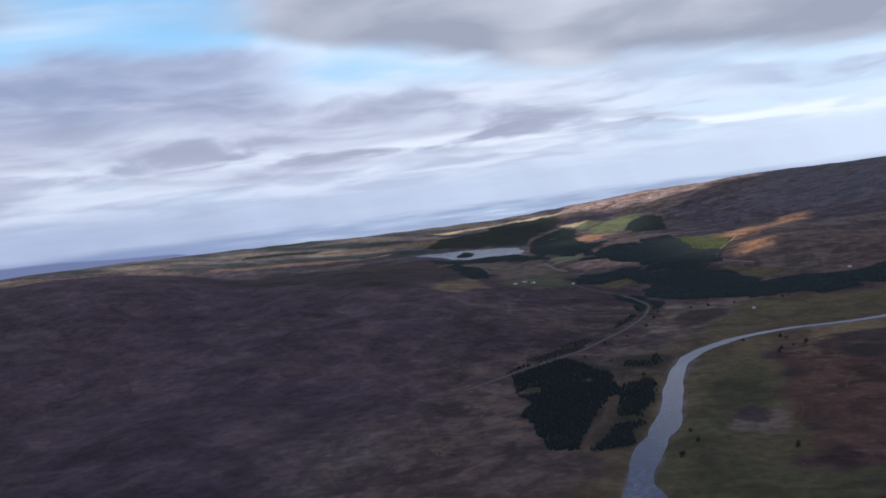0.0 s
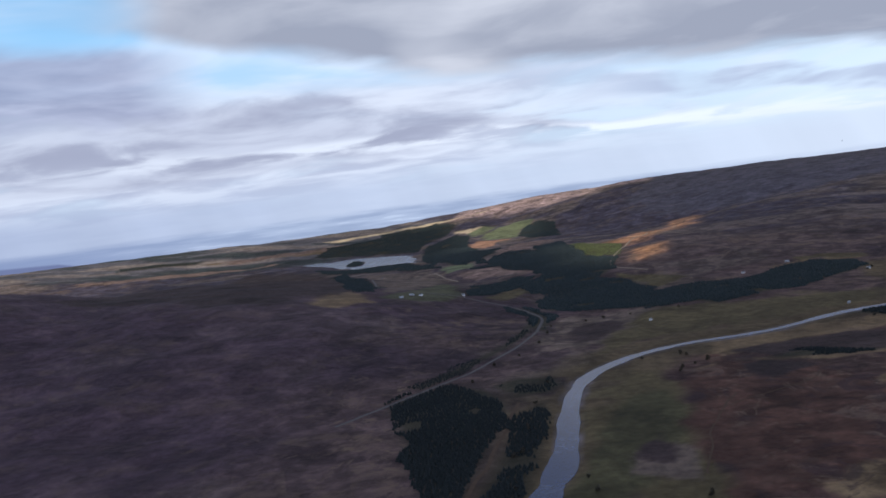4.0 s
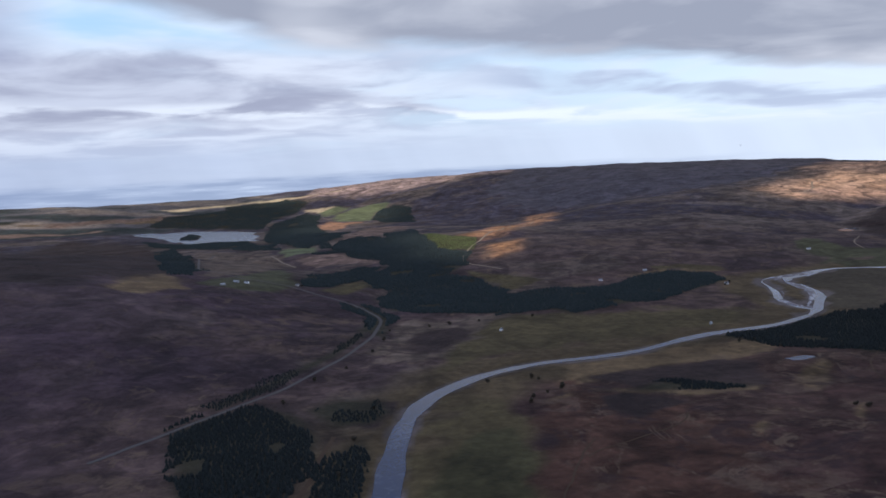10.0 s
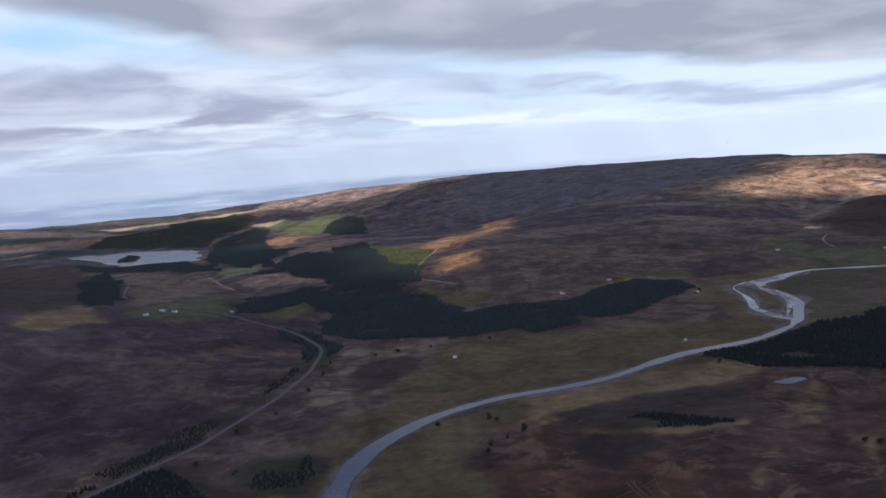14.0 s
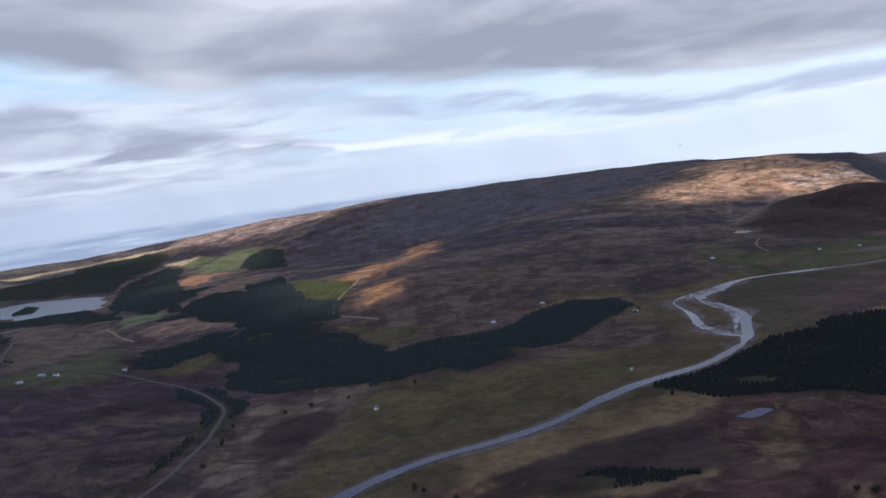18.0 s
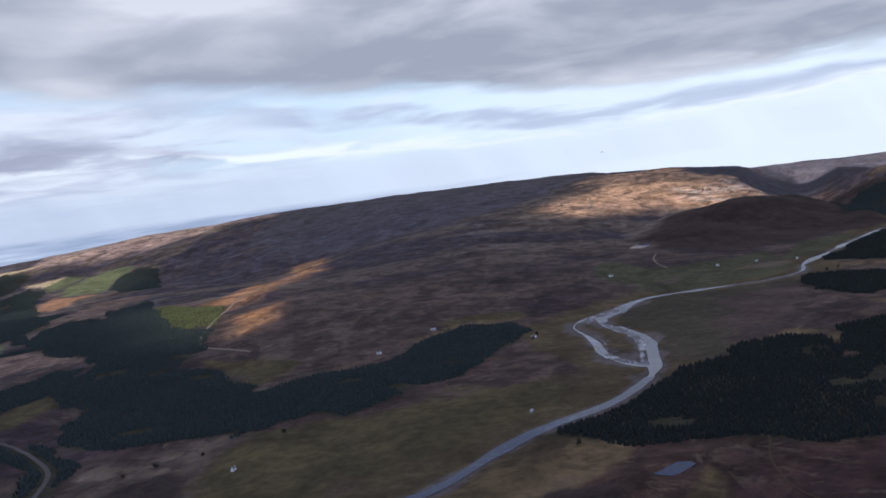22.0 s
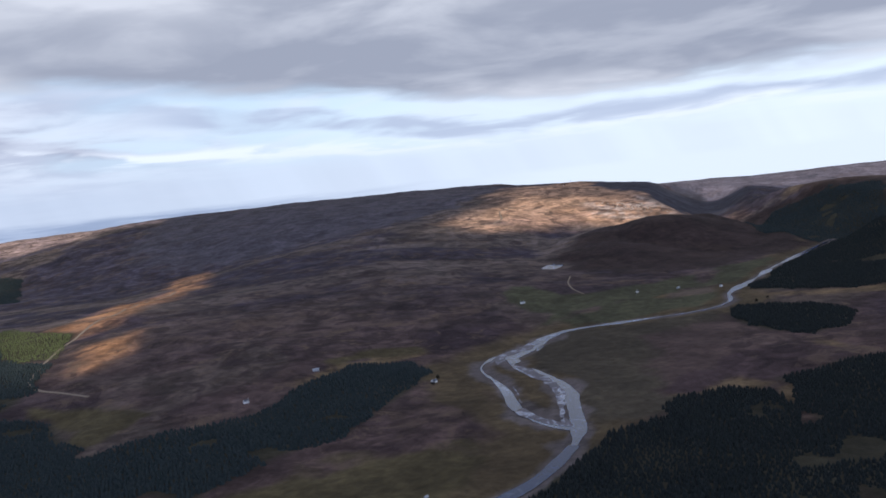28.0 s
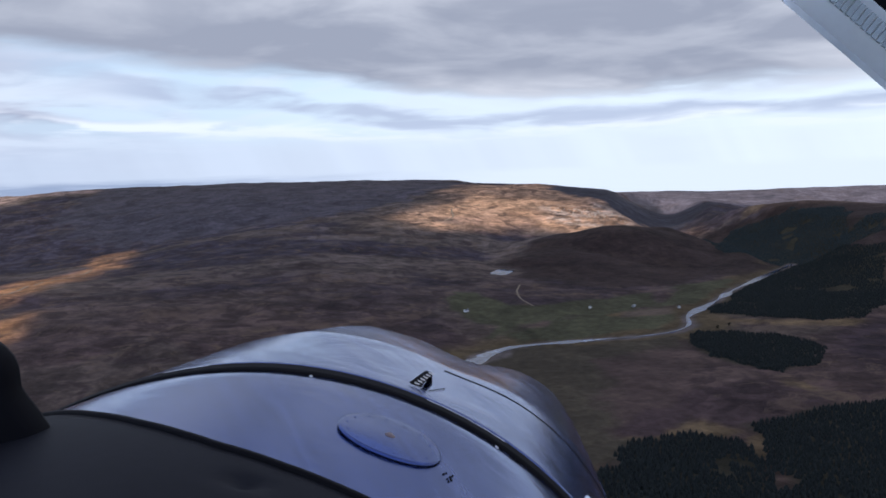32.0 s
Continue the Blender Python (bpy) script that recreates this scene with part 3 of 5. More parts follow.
# ---- what grows where ----
FIELDS = (
    ("grass", ((-29, 831), (48, 917), (160, 920), (318, 979), (394, 1018), (432, 1097), (337, 1147), (222, 1147), (148, 1129), (68, 1130), (4, 1104), (-33, 1005)), 25),
    ("flat", ((-30, 790), (100, 862), (230, 905), (370, 975), (470, 1050), (480, 1200), (540, 1330), (545, 1420), (470, 1440), (440, 1300), (440, 1110), (330, 1000), (150, 925)), 25),
    ("meadow", ((682, 1470), (742, 1470), (933, 1414), (718, 1120), (604, 1063), (526, 1084), (567, 1202), (583, 1292), (600, 1420)), 22),
    ("flat", ((500, 1120), (545, 1190), (556, 1290), (572, 1395), (540, 1340), (510, 1200)), 12),
    ("green", ((742, 1495), (731, 1551), (833, 1573), (952, 1626), (1071, 1591), (1040, 1520), (972, 1470), (842, 1470)), 14),
    ("green", ((790, 1800), (822, 1776), (842, 1700), (881, 1680), (962, 1690), (1052, 1715), (1160, 1735), (1061, 1600), (981, 1600), (921, 1600), (838, 1580), (754, 1545), (717, 1534), (745, 1594), (735, 1700)), 16),
    ("straw", ((945, 1586), (986, 1598), (1055, 1590), (1028, 1552), (968, 1560)), 8),
    ("green", ((1060, 1600), (1239, 1762), (1373, 1770), (1287, 1690), (1140, 1600)), 16),
    ("straw", ((-569, 1177), (-592, 1340), (-545, 1372), (-490, 1295), (-459, 1231), (-523, 1167)), 14),
    ("green", ((-459, 1288), (-433, 1469), (-389, 1659), (-313, 1399), (-321, 1295), (-408, 1270)), 14),
    ("rough", ((-730, 2120), (-526, 2032), (-376, 1712), (-429, 1535), (-470, 1352)), 18),
    ("grass", ((-283, 1346), (-248, 1405), (-198, 1507), (-183, 1418), (-223, 1335)), 10),
    ("grass", ((6, 1524), (50, 1496), (122, 1448), (144, 1408), (92, 1339), (72, 1332), (37, 1457)), 14),
    ("straw", ((303, 1403), (373, 1476), (504, 1512), (501, 1469), (385, 1440)), 12),
    ("heath", ((-93, 952), (-82, 1041), (-17, 1085), (-1, 1023), (-38, 925), (-71, 918)), 14),
    ("grass", ((-60, 250), (-50, 420), (-55, 600), (-10, 740), (40, 700), (60, 560), (70, 380), (40, 200)), 35),
    ("rough", ((-130, 860), (-100, 1120), (50, 1130), (-10, 1000), (-60, 880)), 25),
    ("straw", ((380, 560), (430, 640), (520, 640), (520, 520), (430, 500)), 30),
    ("straw", ((640, 1110), (780, 1130), (900, 1180), (880, 1120), (760, 1095)), 14),
    ("heath", ((1010, 1940), (1080, 2120), (1180, 2260), (1400, 2330), (1690, 2360), (1720, 2050), (1560, 1860), (1400, 1810), (1250, 1790), (1120, 1780)), 34),
    ("heath", ((1500, 1750), (1700, 1830), (1900, 2200), (2050, 2350), (2150, 2150), (2100, 1700), (1800, 1500)), 30),
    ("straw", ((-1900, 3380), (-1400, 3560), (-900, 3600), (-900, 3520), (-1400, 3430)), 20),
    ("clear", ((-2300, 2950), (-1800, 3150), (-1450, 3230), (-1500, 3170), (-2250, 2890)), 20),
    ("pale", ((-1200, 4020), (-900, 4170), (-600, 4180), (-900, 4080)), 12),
    ("hill", ((-550, 3429), (-484, 3658), (-330, 3699), (-297, 3617), (-370, 3441), (-351, 3174), (-494, 3236)), 16),
    ("hill", ((-600, 3480), (-640, 3590), (-580, 3781), (-500, 3700), (-550, 3500)), 16),
    ("rust", ((-515, 2822), (-551, 3123), (-527, 3230), (-366, 3115), (-428, 3097), (-440, 2760)), 14),
    ("pale", ((-714, 3694), (-580, 3781), (-600, 3700), (-638, 3591)), 10),
    ("clear", ((-341, 2125), (-325, 2347), (-328, 2826), (-181, 2737), (-200, 2238), (-247, 2056), (-281, 1993)), 16),
    ("hill", ((-455, 1910), (-466, 2028), (-383, 2007), (-365, 1899), (-425, 1853)), 9),
    ("clear", ((-399, 1816), (-356, 1857), (-277, 1855), (-193, 1725), (-190, 1699), (-295, 1726), (-325, 1688)), 10),
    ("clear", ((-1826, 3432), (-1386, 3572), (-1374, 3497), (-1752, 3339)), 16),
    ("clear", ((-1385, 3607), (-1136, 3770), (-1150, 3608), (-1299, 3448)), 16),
    # far strip whose sunlight is put into a pale ground colour
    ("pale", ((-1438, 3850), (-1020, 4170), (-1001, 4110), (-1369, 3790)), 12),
    ("straw", ((104, 829), (225, 877), (365, 932), (368, 886), (324, 823), (218, 812), (127, 772), (95, 733)), 16),
    ("heath", ((-140, 718), (-80, 713), (-99, 631), (-131, 640)), 8),
    ("heath", ((-255, 711), (-169, 741), (-179, 672), (-235, 662)), 8),
    ("heath", ((-10, 444), (12, 472), (17, 430), (7, 397), (-12, 407)), 8),
    ("heath", ((127, 772), (218, 812), (321, 816), (290, 736), (248, 763), (174, 746)), 12),
    ("olive", ((-83, 302), (-66, 361), (-33, 495), (-13, 592), (26, 612), (46, 551), (25, 440), (-15, 373), (-9, 307), (32, 278), (88, 258), (78, 204), (20, 120), (-60, 209), (-76, 246)), 12),
    ("rough", ((-20, 373), (-7, 446), (9, 443), (33, 421), (31, 350), (4, 370)), 9),
    ("heath", ((-4, 400), (6, 425), (18, 420), (16, 395)), 6),
    ("heath", ((44, 382), (60, 396), (74, 394), (65, 362), (46, 357)), 6),
    ("heath", ((136, 774), (171, 798), (210, 772), (239, 803), (284, 822), (317, 803), (290, 716), (204, 722), (165, 730)), 9),
    ("straw", ((63, 695), (93, 729), (140, 690), (116, 672), (86, 655)), 9),
    ("straw", ((166, 565), (163, 499), (158, 440), (168, 440), (172, 479), (174, 538)), 6),
    ("straw", ((86, 358), (108, 414), (154, 431), (211, 405), (230, 330), (120, 280)), 12),
    ("red", ((54, 662), (99, 751), (170, 675), (230, 600), (200, 380), (97, 301), (54, 306), (44, 465)), 20),
    ("fen", ((688, 1252), (760, 1330), (878, 1350), (876, 1206), (790, 1140), (661, 1143)), 45),
    # spur crest, paled in colour for its sunlit strip
    ("rough", ((1870, 2262), (1925, 2262), (1961, 2190), (2023, 2090), (2035, 1960), (2150, 2000), (2120, 2260), (2000, 2340)), 14),
    ("heath", ((1560, 1850), (1560, 2000), (1700, 2330), (1850, 2330), (1980, 2150), (2030, 1980), (1850, 1760), (1700, 1800)), 24),
    ("clear", ((1733, 1810), (1752, 1719), (1676, 1660), (1660, 1722)), 12),
    ("rough", ((989, 1602), (1080, 1588), (1044, 1545), (961, 1564)), 9),
    ("straw", ((1060, 1480), (1143, 1426), (1240, 1350), (1180, 1330), (1090, 1420)), 10),
    # far uplands, coloured pale blue-grey in place of haze
    ("hazed_fell", ((-6500, 2500), (-3000, 2900), (-1700, 3050), (-1250, 3150), (-1000, 3400), (-800, 3900), (-900, 4300), (-1500, 4700), (-6500, 5000)), 60),
    ("hazed_brae", ((2350, 3300), (2300, 4500), (5500, 4500), (5500, 500), (3000, 1500), (2500, 2700)), 60),
    # hill flank above the gorge, its shade put into the ground colour
    ("gorge_shade", ((1760, 2520), (1800, 2750), (1760, 3100), (2050, 3350), (2420, 3300), (2350, 2850), (2050, 2640), (1930, 2560), (1860, 2620)), 24),
    # unlit upper slope: its shade and blue haze are put into the colour
    ("hazed_ling", ((250, 3000), (120, 3450), (300, 4150), (900, 4700), (1750, 4500), (1800, 3500), (1450, 3330), (1180, 3020), (900, 2850)), 60),
    ("straw", ((116, 717), (168, 709), (207, 694), (248, 701), (280, 694), (284, 710), (234, 712), (170, 718), (119, 732)), 7),
    ("straw", ((197, 541), (220, 569), (252, 616), (273, 651), (278, 633), (251, 600), (214, 537)), 9),
    ("straw", ((118, 666), (136, 686), (131, 617), (147, 580), (132, 571), (120, 600)), 9),
    ("straw", ((333, 744), (350, 764), (381, 793), (386, 781), (353, 704), (328, 679), (322, 692), (327, 713)), 9),
    ("straw", ((338, 631), (359, 644), (324, 584), (326, 600)), 7),
    ("heath", ((119, 700), (147, 710), (195, 672), (160, 648), (145, 629), (124, 656)), 7),
    ("plum", ((645, 1127), (704, 1162), (790, 1194), (865, 1182), (873, 1103), (841, 1071), (802, 1086), (733, 1090), (712, 1122), (653, 1107)), 16),
    ("straw", ((643, 1093), (677, 1115), (716, 1104), (722, 1078), (690, 1072), (644, 1083)), 9),
    ("straw", ((678, 1021), (722, 1056), (757, 1059), (730, 1025), (679, 979), (685, 1004)), 8),
    ("grass", ((368, 1501), (423, 1528), (510, 1523), (499, 1477), (428, 1481), (375, 1480)), 12),
    ("heath", ((-1500, 2950), (-915, 2390), (-552, 1562), (-512, 1371), (-608, 1277), (-640, 1143), (-1100, 1200)), 40),
)
# the far upland tones carry haze blue, the gorge tone its shade
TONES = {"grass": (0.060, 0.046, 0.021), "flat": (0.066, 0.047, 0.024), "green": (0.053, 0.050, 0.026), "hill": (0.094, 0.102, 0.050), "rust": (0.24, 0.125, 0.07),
         "pale": (0.34, 0.26, 0.16), "straw": (0.105, 0.071, 0.036), "rough": (0.088, 0.064, 0.046), "heath": (0.031, 0.0205, 0.0175), "clear": (0.135, 0.088, 0.066), "hazed_fell": (0.070, 0.064, 0.068), "hazed_brae": (0.105, 0.092, 0.112), "gorge_shade": (0.042, 0.040, 0.050), "hazed_ling": (0.066, 0.058, 0.068), "meadow": (0.048, 0.038, 0.024), "fen": (0.064, 0.042, 0.034), "red": (0.052, 0.026, 0.017), "plum": (0.046, 0.029, 0.027), "olive": (0.047, 0.041, 0.018)}
TAME = ("grass", "flat", "green", "hill", "rust", "pale", "meadow")
WOODS = (
    ("main", HAZED_SPRUCE, 4.5, ((-201, 1534), (-168, 1607), (-158, 1897), (-217, 2172), (-150, 2383), (-100, 2050), (-50, 1760), (22, 1716), (-10, 1546), (-33, 1514), (37, 1457), (66, 1321),
                           (55, 1148), (9, 1160), (-61, 1191), (-124, 1205), (-164, 1333), (-134, 1389), (-188, 1417))),
    ("young", SUNLIT_YOUNG, 4.5, ((-111, 2079), (-82, 2087), (47, 1914), (20, 1740), (-30, 1774), (-85, 1884))),
    ("main", HAZED_SPRUCE, 5.0, ((-107, 2018), (-85, 1884), (-30, 1774), (13, 1716), (-50, 1740), (-111, 1700), (-197, 1755), (-248, 1949), (-188, 2134))),
    ("main", HAZED_SPRUCE, 5.5, ((-359, 1875), (-312, 1911), (-328, 2073), (-426, 2376), (-431, 2562), (-336, 2413), (-350, 2120), (-281, 1993), (-248, 1949), (-198, 1768), (-272, 1861))),
    ("bank", HAZED_SPRUCE, 4.4, ((50, 1305), (110, 1310), (158, 1311), (206, 1319), (252, 1330), (323, 1414), (387, 1461), (467, 1445), (475, 1395), (435, 1335), (319, 1211), (250, 1190), (197, 1156), (159, 1128), (131, 1165), (89, 1165), (42, 1140))),
    ("spur", HAZED_SPRUCE, 5.5, ((1620, 2120), (1750, 2220), (1840, 2250), (1890, 2170), (1915, 2060), (1925, 1960), (1800, 1850), (1700, 1770), (1600, 1850), (1580, 2000))),
    ("south", SPRUCE, 4.4, ((310, 945), (355, 972), (433, 1012), (493, 1036), (556, 1060), (587, 1065), (640, 1095), (690, 1098), (700, 1060), (690, 1010), (640, 950), (610, 880), (560, 800),
                            (520, 770), (470, 800), (440, 845), (365, 882))),
    ("south", SPRUCE, 4.4, ((738, 1088), (776, 1078), (820, 1085), (960, 1040), (960, 900), (820, 780), (620, 740), (560, 790), (600, 880), (640, 955), (676, 972), (690, 1005), (728, 1040))),
    ("oval", SPRUCE, 4.4, ((928, 1382), (983, 1420), (1035, 1395), (1065, 1321), (1039, 1265), (973, 1215), (904, 1197), (890, 1257), (900, 1318))),
    ("loch", HAZED_SPRUCE, 6.5, ((-1080, 2650), (-850, 2500), (-690, 2460), (-528, 2171), (-466, 1992), (-573, 2101), (-782, 2281), (-941, 2358))),
    ("hill", HAZED_SPRUCE, 6.0, ((-353, 3233), (-353, 3452), (-294, 3579), (-211, 3485), (-166, 2941), (-292, 3036))),
    ("loch", HAZED_SPRUCE, 6.5, ((-557, 3073), (-611, 3477), (-695, 3626), (-721, 3457), (-754, 3160), (-690, 2800), (-640, 2500), (-521, 2180), (-456, 2220), (-400, 2345), (-446, 2612))),
    ("far", HAZED_SPRUCE, 9.0, ((-1158, 3960), (-982, 4070), (-807, 4064), (-738, 3927), (-744, 3627), (-820, 3330), (-900, 3480), (-1029, 3568))),
    ("left", HAZED_SPRUCE, 6.0, ((-879, 2226), (-852, 2294), (-695, 1966), (-535, 1514), (-504, 1365), (-531, 1360), (-588, 1467))),
    ("riverside", SPRUCE, 4.2, ((-290, 640), (-261, 690), (-226, 712), (-175, 680), (-142, 605), (-148, 470), (-155, 325), (-180, 330), (-240, 500))),
    ("riverside", SPRUCE, 4.2, ((-105, 606), (-94, 557), (-97, 421), (-102, 328), (-142, 318), (-134, 415), (-124, 560))),
    ("scrub", SPRUCE, 4.5, ((-174, 697), (-142, 728), (-100, 722), (-84, 678), (-100, 645), (-135, 640))),
    ("scrub", SPRUCE, 4.5, ((-262, 700), (-225, 768), (-172, 906), (-148, 1022), (-146, 1140), (-160, 1150), (-162, 1030), (-186, 915), (-240, 780), (-276, 710))),
    ("spur", HAZED_SPRUCE, 6.0, ((1794, 2174), (1923, 2125), (1969, 2025), (1923, 1953), (1789, 1935), (1781, 2047))),
    ("spur", HAZED_SPRUCE, 6.0, ((1796, 1848), (1922, 1849), (1752, 1719), (1733, 1810))),
    ("east", SPRUCE, 4.8, ((1092, 1517), (1286, 1655), (1451, 1760), (1563, 1800), (1685, 1850), (1633, 1713), (1676, 1660), (1400, 1440), (1240, 1370), (1187, 1394), (1126, 1464))),
    ("loch", HAZED_SPRUCE, 7.0, ((-570, 3170), (-480, 2700), (-327, 2160), (-400, 2000), (-451, 2046), (-560, 2331), (-640, 2700))),
    ("loch", HAZED_SPRUCE, 8.0, ((-1321, 3330), (-1330, 3615), (-1166, 3749), (-1002, 3944), (-871, 4128), (-805, 3931), (-790, 3300), (-770, 3037), (-870, 3120), (-1056, 3230))),
    ("main", HAZED_SPRUCE, 5.0, ((-223, 1850), (-329, 1919), (-327, 2106), (-240, 1990), (-160, 1900), (-100, 1700), (-152, 1620))),
    ("isle", HAZED_SPRUCE, 6.0, ((-1014, 2859), (-1030, 2990), (-960, 2900), (-925, 2740), (-985, 2760))),
    ("far", HAZED_SPRUCE, 10.0, ((-2300, 3300), (-1950, 3480), (-1950, 3400), (-2250, 3200))),
    ("main", HAZED_SPRUCE, 5.0, ((-332, 2020), (-287, 2140), (-217, 2100), (-190, 2000), (-160, 1850), (-175, 1640), (-186, 1730), (-272, 1803))),
    ("loch", HAZED_SPRUCE, 6.5, ((-542, 2434), (-600, 2852), (-560, 3000), (-480, 2640), (-395, 2376), (-338, 1960), (-430, 2132))),
    ("clump", HAZED_SPRUCE, 4.5, ((-316, 1441), (-315, 1522), (-272, 1603), (-220, 1659), (-171, 1640), (-201, 1534), (-248, 1405), (-290, 1386))),
    ("roadside", HAZED_SPRUCE, 4.5, ((-120, 1010), (-118, 1150), (-150, 1222), (-180, 1250), (-215, 1262), (-185, 1205), (-150, 1150), (-158, 1060))),
    ("strip", SPRUCE, 2.8, ((158, 718), (182, 740), (213, 745), (278, 718), (272, 705), (173, 712))),
    ("farm", HAZED_SPRUCE, 7.0, ((-640, 1650), (-540, 1560), (-500, 1480), (-520, 1420), (-600, 1480))),
)

# blond grass areas brightened in colour to follow the sun patches
SUNLIT_BLOND = (((1000, 2700), (1220, 2900), (1600, 3300), (1900, 3100), (1950, 2700), (1800, 2420), (1640, 2330), (1480, 2420), (1350, 2560)),
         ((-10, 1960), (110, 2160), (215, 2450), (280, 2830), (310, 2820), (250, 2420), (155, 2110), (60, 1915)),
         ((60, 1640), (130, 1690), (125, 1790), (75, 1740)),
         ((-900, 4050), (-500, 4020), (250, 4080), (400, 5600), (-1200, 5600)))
ISLE = ((-1014, 2859), (-1030, 2990), (-960, 2900), (-925, 2740), (-985, 2760))


def ground_height(px, py):
    z = height(px, py)
    e = signed(np.asarray(px, float), np.asarray(py, float), ISLE)
    return np.where(e < 20, np.maximum(z, 16.5 - np.maximum(e, 0) * 0.2), z)


ground, ground_co = grid_mesh("ground", GROUND_X, GROUND_Y, ground_height, LAND, "")
tagged(ground, "brown heather moor and rough grass rising to hills", "ground", kind="structure")


def cover_colours(px, py):
    moor, heath = np.array((0.060, 0.037, 0.029)), np.array((0.033, 0.0205, 0.0205))
    red, rough = np.array((0.044, 0.021, 0.014)), np.array((0.080, 0.057, 0.040))
    d = river_distance(px, py)
    f = fractal(px, py, 300, 5, 0) + 0.5
    k = step(f, 0.42, 0.58)[:, None]
    col = moor * (1 - k) + heath * k
    k = step(fractal(px, py, 170, 5, 2), 0.02, 0.14)[:, None] * 0.7
    col = col * (1 - k) + rough * k
    k = ((1 - step(py, 800, 1250)) * step(px, -60, 80))[:, None] * 0.8
    col = col * (1 - k) + red * k
    # drier grass and heather up the northern slopes, paled upwards in place of haze
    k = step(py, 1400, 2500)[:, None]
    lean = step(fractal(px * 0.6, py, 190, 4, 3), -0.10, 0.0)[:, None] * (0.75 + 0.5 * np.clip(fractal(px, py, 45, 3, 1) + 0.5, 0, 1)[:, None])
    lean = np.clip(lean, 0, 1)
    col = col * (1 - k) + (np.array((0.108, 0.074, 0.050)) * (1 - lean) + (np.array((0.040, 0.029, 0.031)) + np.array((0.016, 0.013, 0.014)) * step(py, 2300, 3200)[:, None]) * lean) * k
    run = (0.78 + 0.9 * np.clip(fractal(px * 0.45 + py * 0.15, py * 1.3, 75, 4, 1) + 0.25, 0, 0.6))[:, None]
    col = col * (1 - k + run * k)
    # haze blue put into the colour of the far slopes
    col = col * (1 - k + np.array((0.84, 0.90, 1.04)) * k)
    # dark heather on the western hill, paled in place of haze
    k = (step(-px, 250, 520) * (1 - step(py, 1350, 2100)))[:, None] * 0.75
    col = col * (1 - k) + heath * np.array((1.45, 1.4, 1.5)) * k
    wild = 1 - 0.8 * k[:, 0]
    col = col * np.array((0.96, 1.0, 1.08))
    # blond grass on the sunny hill and above the plantation, sunlight painted in
    for poly in SUNLIT_BLOND:
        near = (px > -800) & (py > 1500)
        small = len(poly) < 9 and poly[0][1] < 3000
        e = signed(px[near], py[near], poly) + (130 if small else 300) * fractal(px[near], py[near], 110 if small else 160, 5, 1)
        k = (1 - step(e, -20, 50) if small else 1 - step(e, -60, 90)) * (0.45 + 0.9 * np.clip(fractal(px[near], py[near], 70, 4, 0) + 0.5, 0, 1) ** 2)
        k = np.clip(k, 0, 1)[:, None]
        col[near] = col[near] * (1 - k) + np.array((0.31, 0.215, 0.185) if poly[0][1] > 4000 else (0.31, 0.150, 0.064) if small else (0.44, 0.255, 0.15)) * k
    # screes down the steep sunlit face, with gully shade painted as dark streaks
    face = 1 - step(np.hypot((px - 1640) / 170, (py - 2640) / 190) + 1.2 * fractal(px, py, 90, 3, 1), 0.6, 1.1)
    face_streak = fractal((px + py) * 0.9, (py - px) * 0.25, 46, 4, 2)
    k = (face * step(face_streak, 0.0, 0.10) * 0.8)[:, None]
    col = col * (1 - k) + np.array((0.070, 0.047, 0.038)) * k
    k = (face * step(-face_streak, 0.02, 0.12) * 0.7)[:, None]
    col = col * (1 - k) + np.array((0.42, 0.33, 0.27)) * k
    k = (1 - step(d + 120 * fractal(px, py, 90, 4, 3), 40, 110))[:, None]
    col = col * (1 - k) + np.array(TONES["flat"]) * k
    wild *= 1 - k[:, 0]
    edge = fractal(px, py, 45, 4, 3)
    for tone, poly, soft in sorted(FIELDS, key=lambda f: f[0] in ("heath", "red", "plum") and 2 or f[0] not in ("hazed_fell", "hazed_ling", "hazed_brae")):
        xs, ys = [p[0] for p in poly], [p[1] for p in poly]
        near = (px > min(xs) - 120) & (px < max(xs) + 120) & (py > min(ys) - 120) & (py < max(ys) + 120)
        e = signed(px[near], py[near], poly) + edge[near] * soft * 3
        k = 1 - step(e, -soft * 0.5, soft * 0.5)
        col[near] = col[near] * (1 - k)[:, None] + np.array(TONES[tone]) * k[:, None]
        if tone == "hazed_brae":
            # dark heather belts, blued in place of haze
            belt = fractal(px[near] * 0.3, py[near] * 0.6, 200, 4, 1)
            dark = step(belt, 0.0, 0.08)[:, None] * k[:, None]
            col[near] = col[near] * (1 - dark) + np.array((0.050, 0.048, 0.064)) * dark
        if tone == "hazed_fell":
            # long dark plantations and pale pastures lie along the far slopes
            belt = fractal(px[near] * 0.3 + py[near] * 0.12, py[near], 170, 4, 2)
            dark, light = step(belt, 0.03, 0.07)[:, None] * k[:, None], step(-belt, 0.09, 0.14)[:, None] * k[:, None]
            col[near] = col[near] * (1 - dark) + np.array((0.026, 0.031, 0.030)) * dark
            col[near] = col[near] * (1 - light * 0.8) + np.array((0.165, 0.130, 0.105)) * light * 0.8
        if tone in TAME or tone in ("hazed_fell", "hazed_ling", "heath", "olive", "hazed_brae", "gorge_shade"):
            wild[near] *= 1 - k * (1 if tone in TAME else 0.75)
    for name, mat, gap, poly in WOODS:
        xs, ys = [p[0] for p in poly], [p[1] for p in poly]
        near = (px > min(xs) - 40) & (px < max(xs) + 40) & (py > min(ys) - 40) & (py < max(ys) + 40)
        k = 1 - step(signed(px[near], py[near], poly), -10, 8)
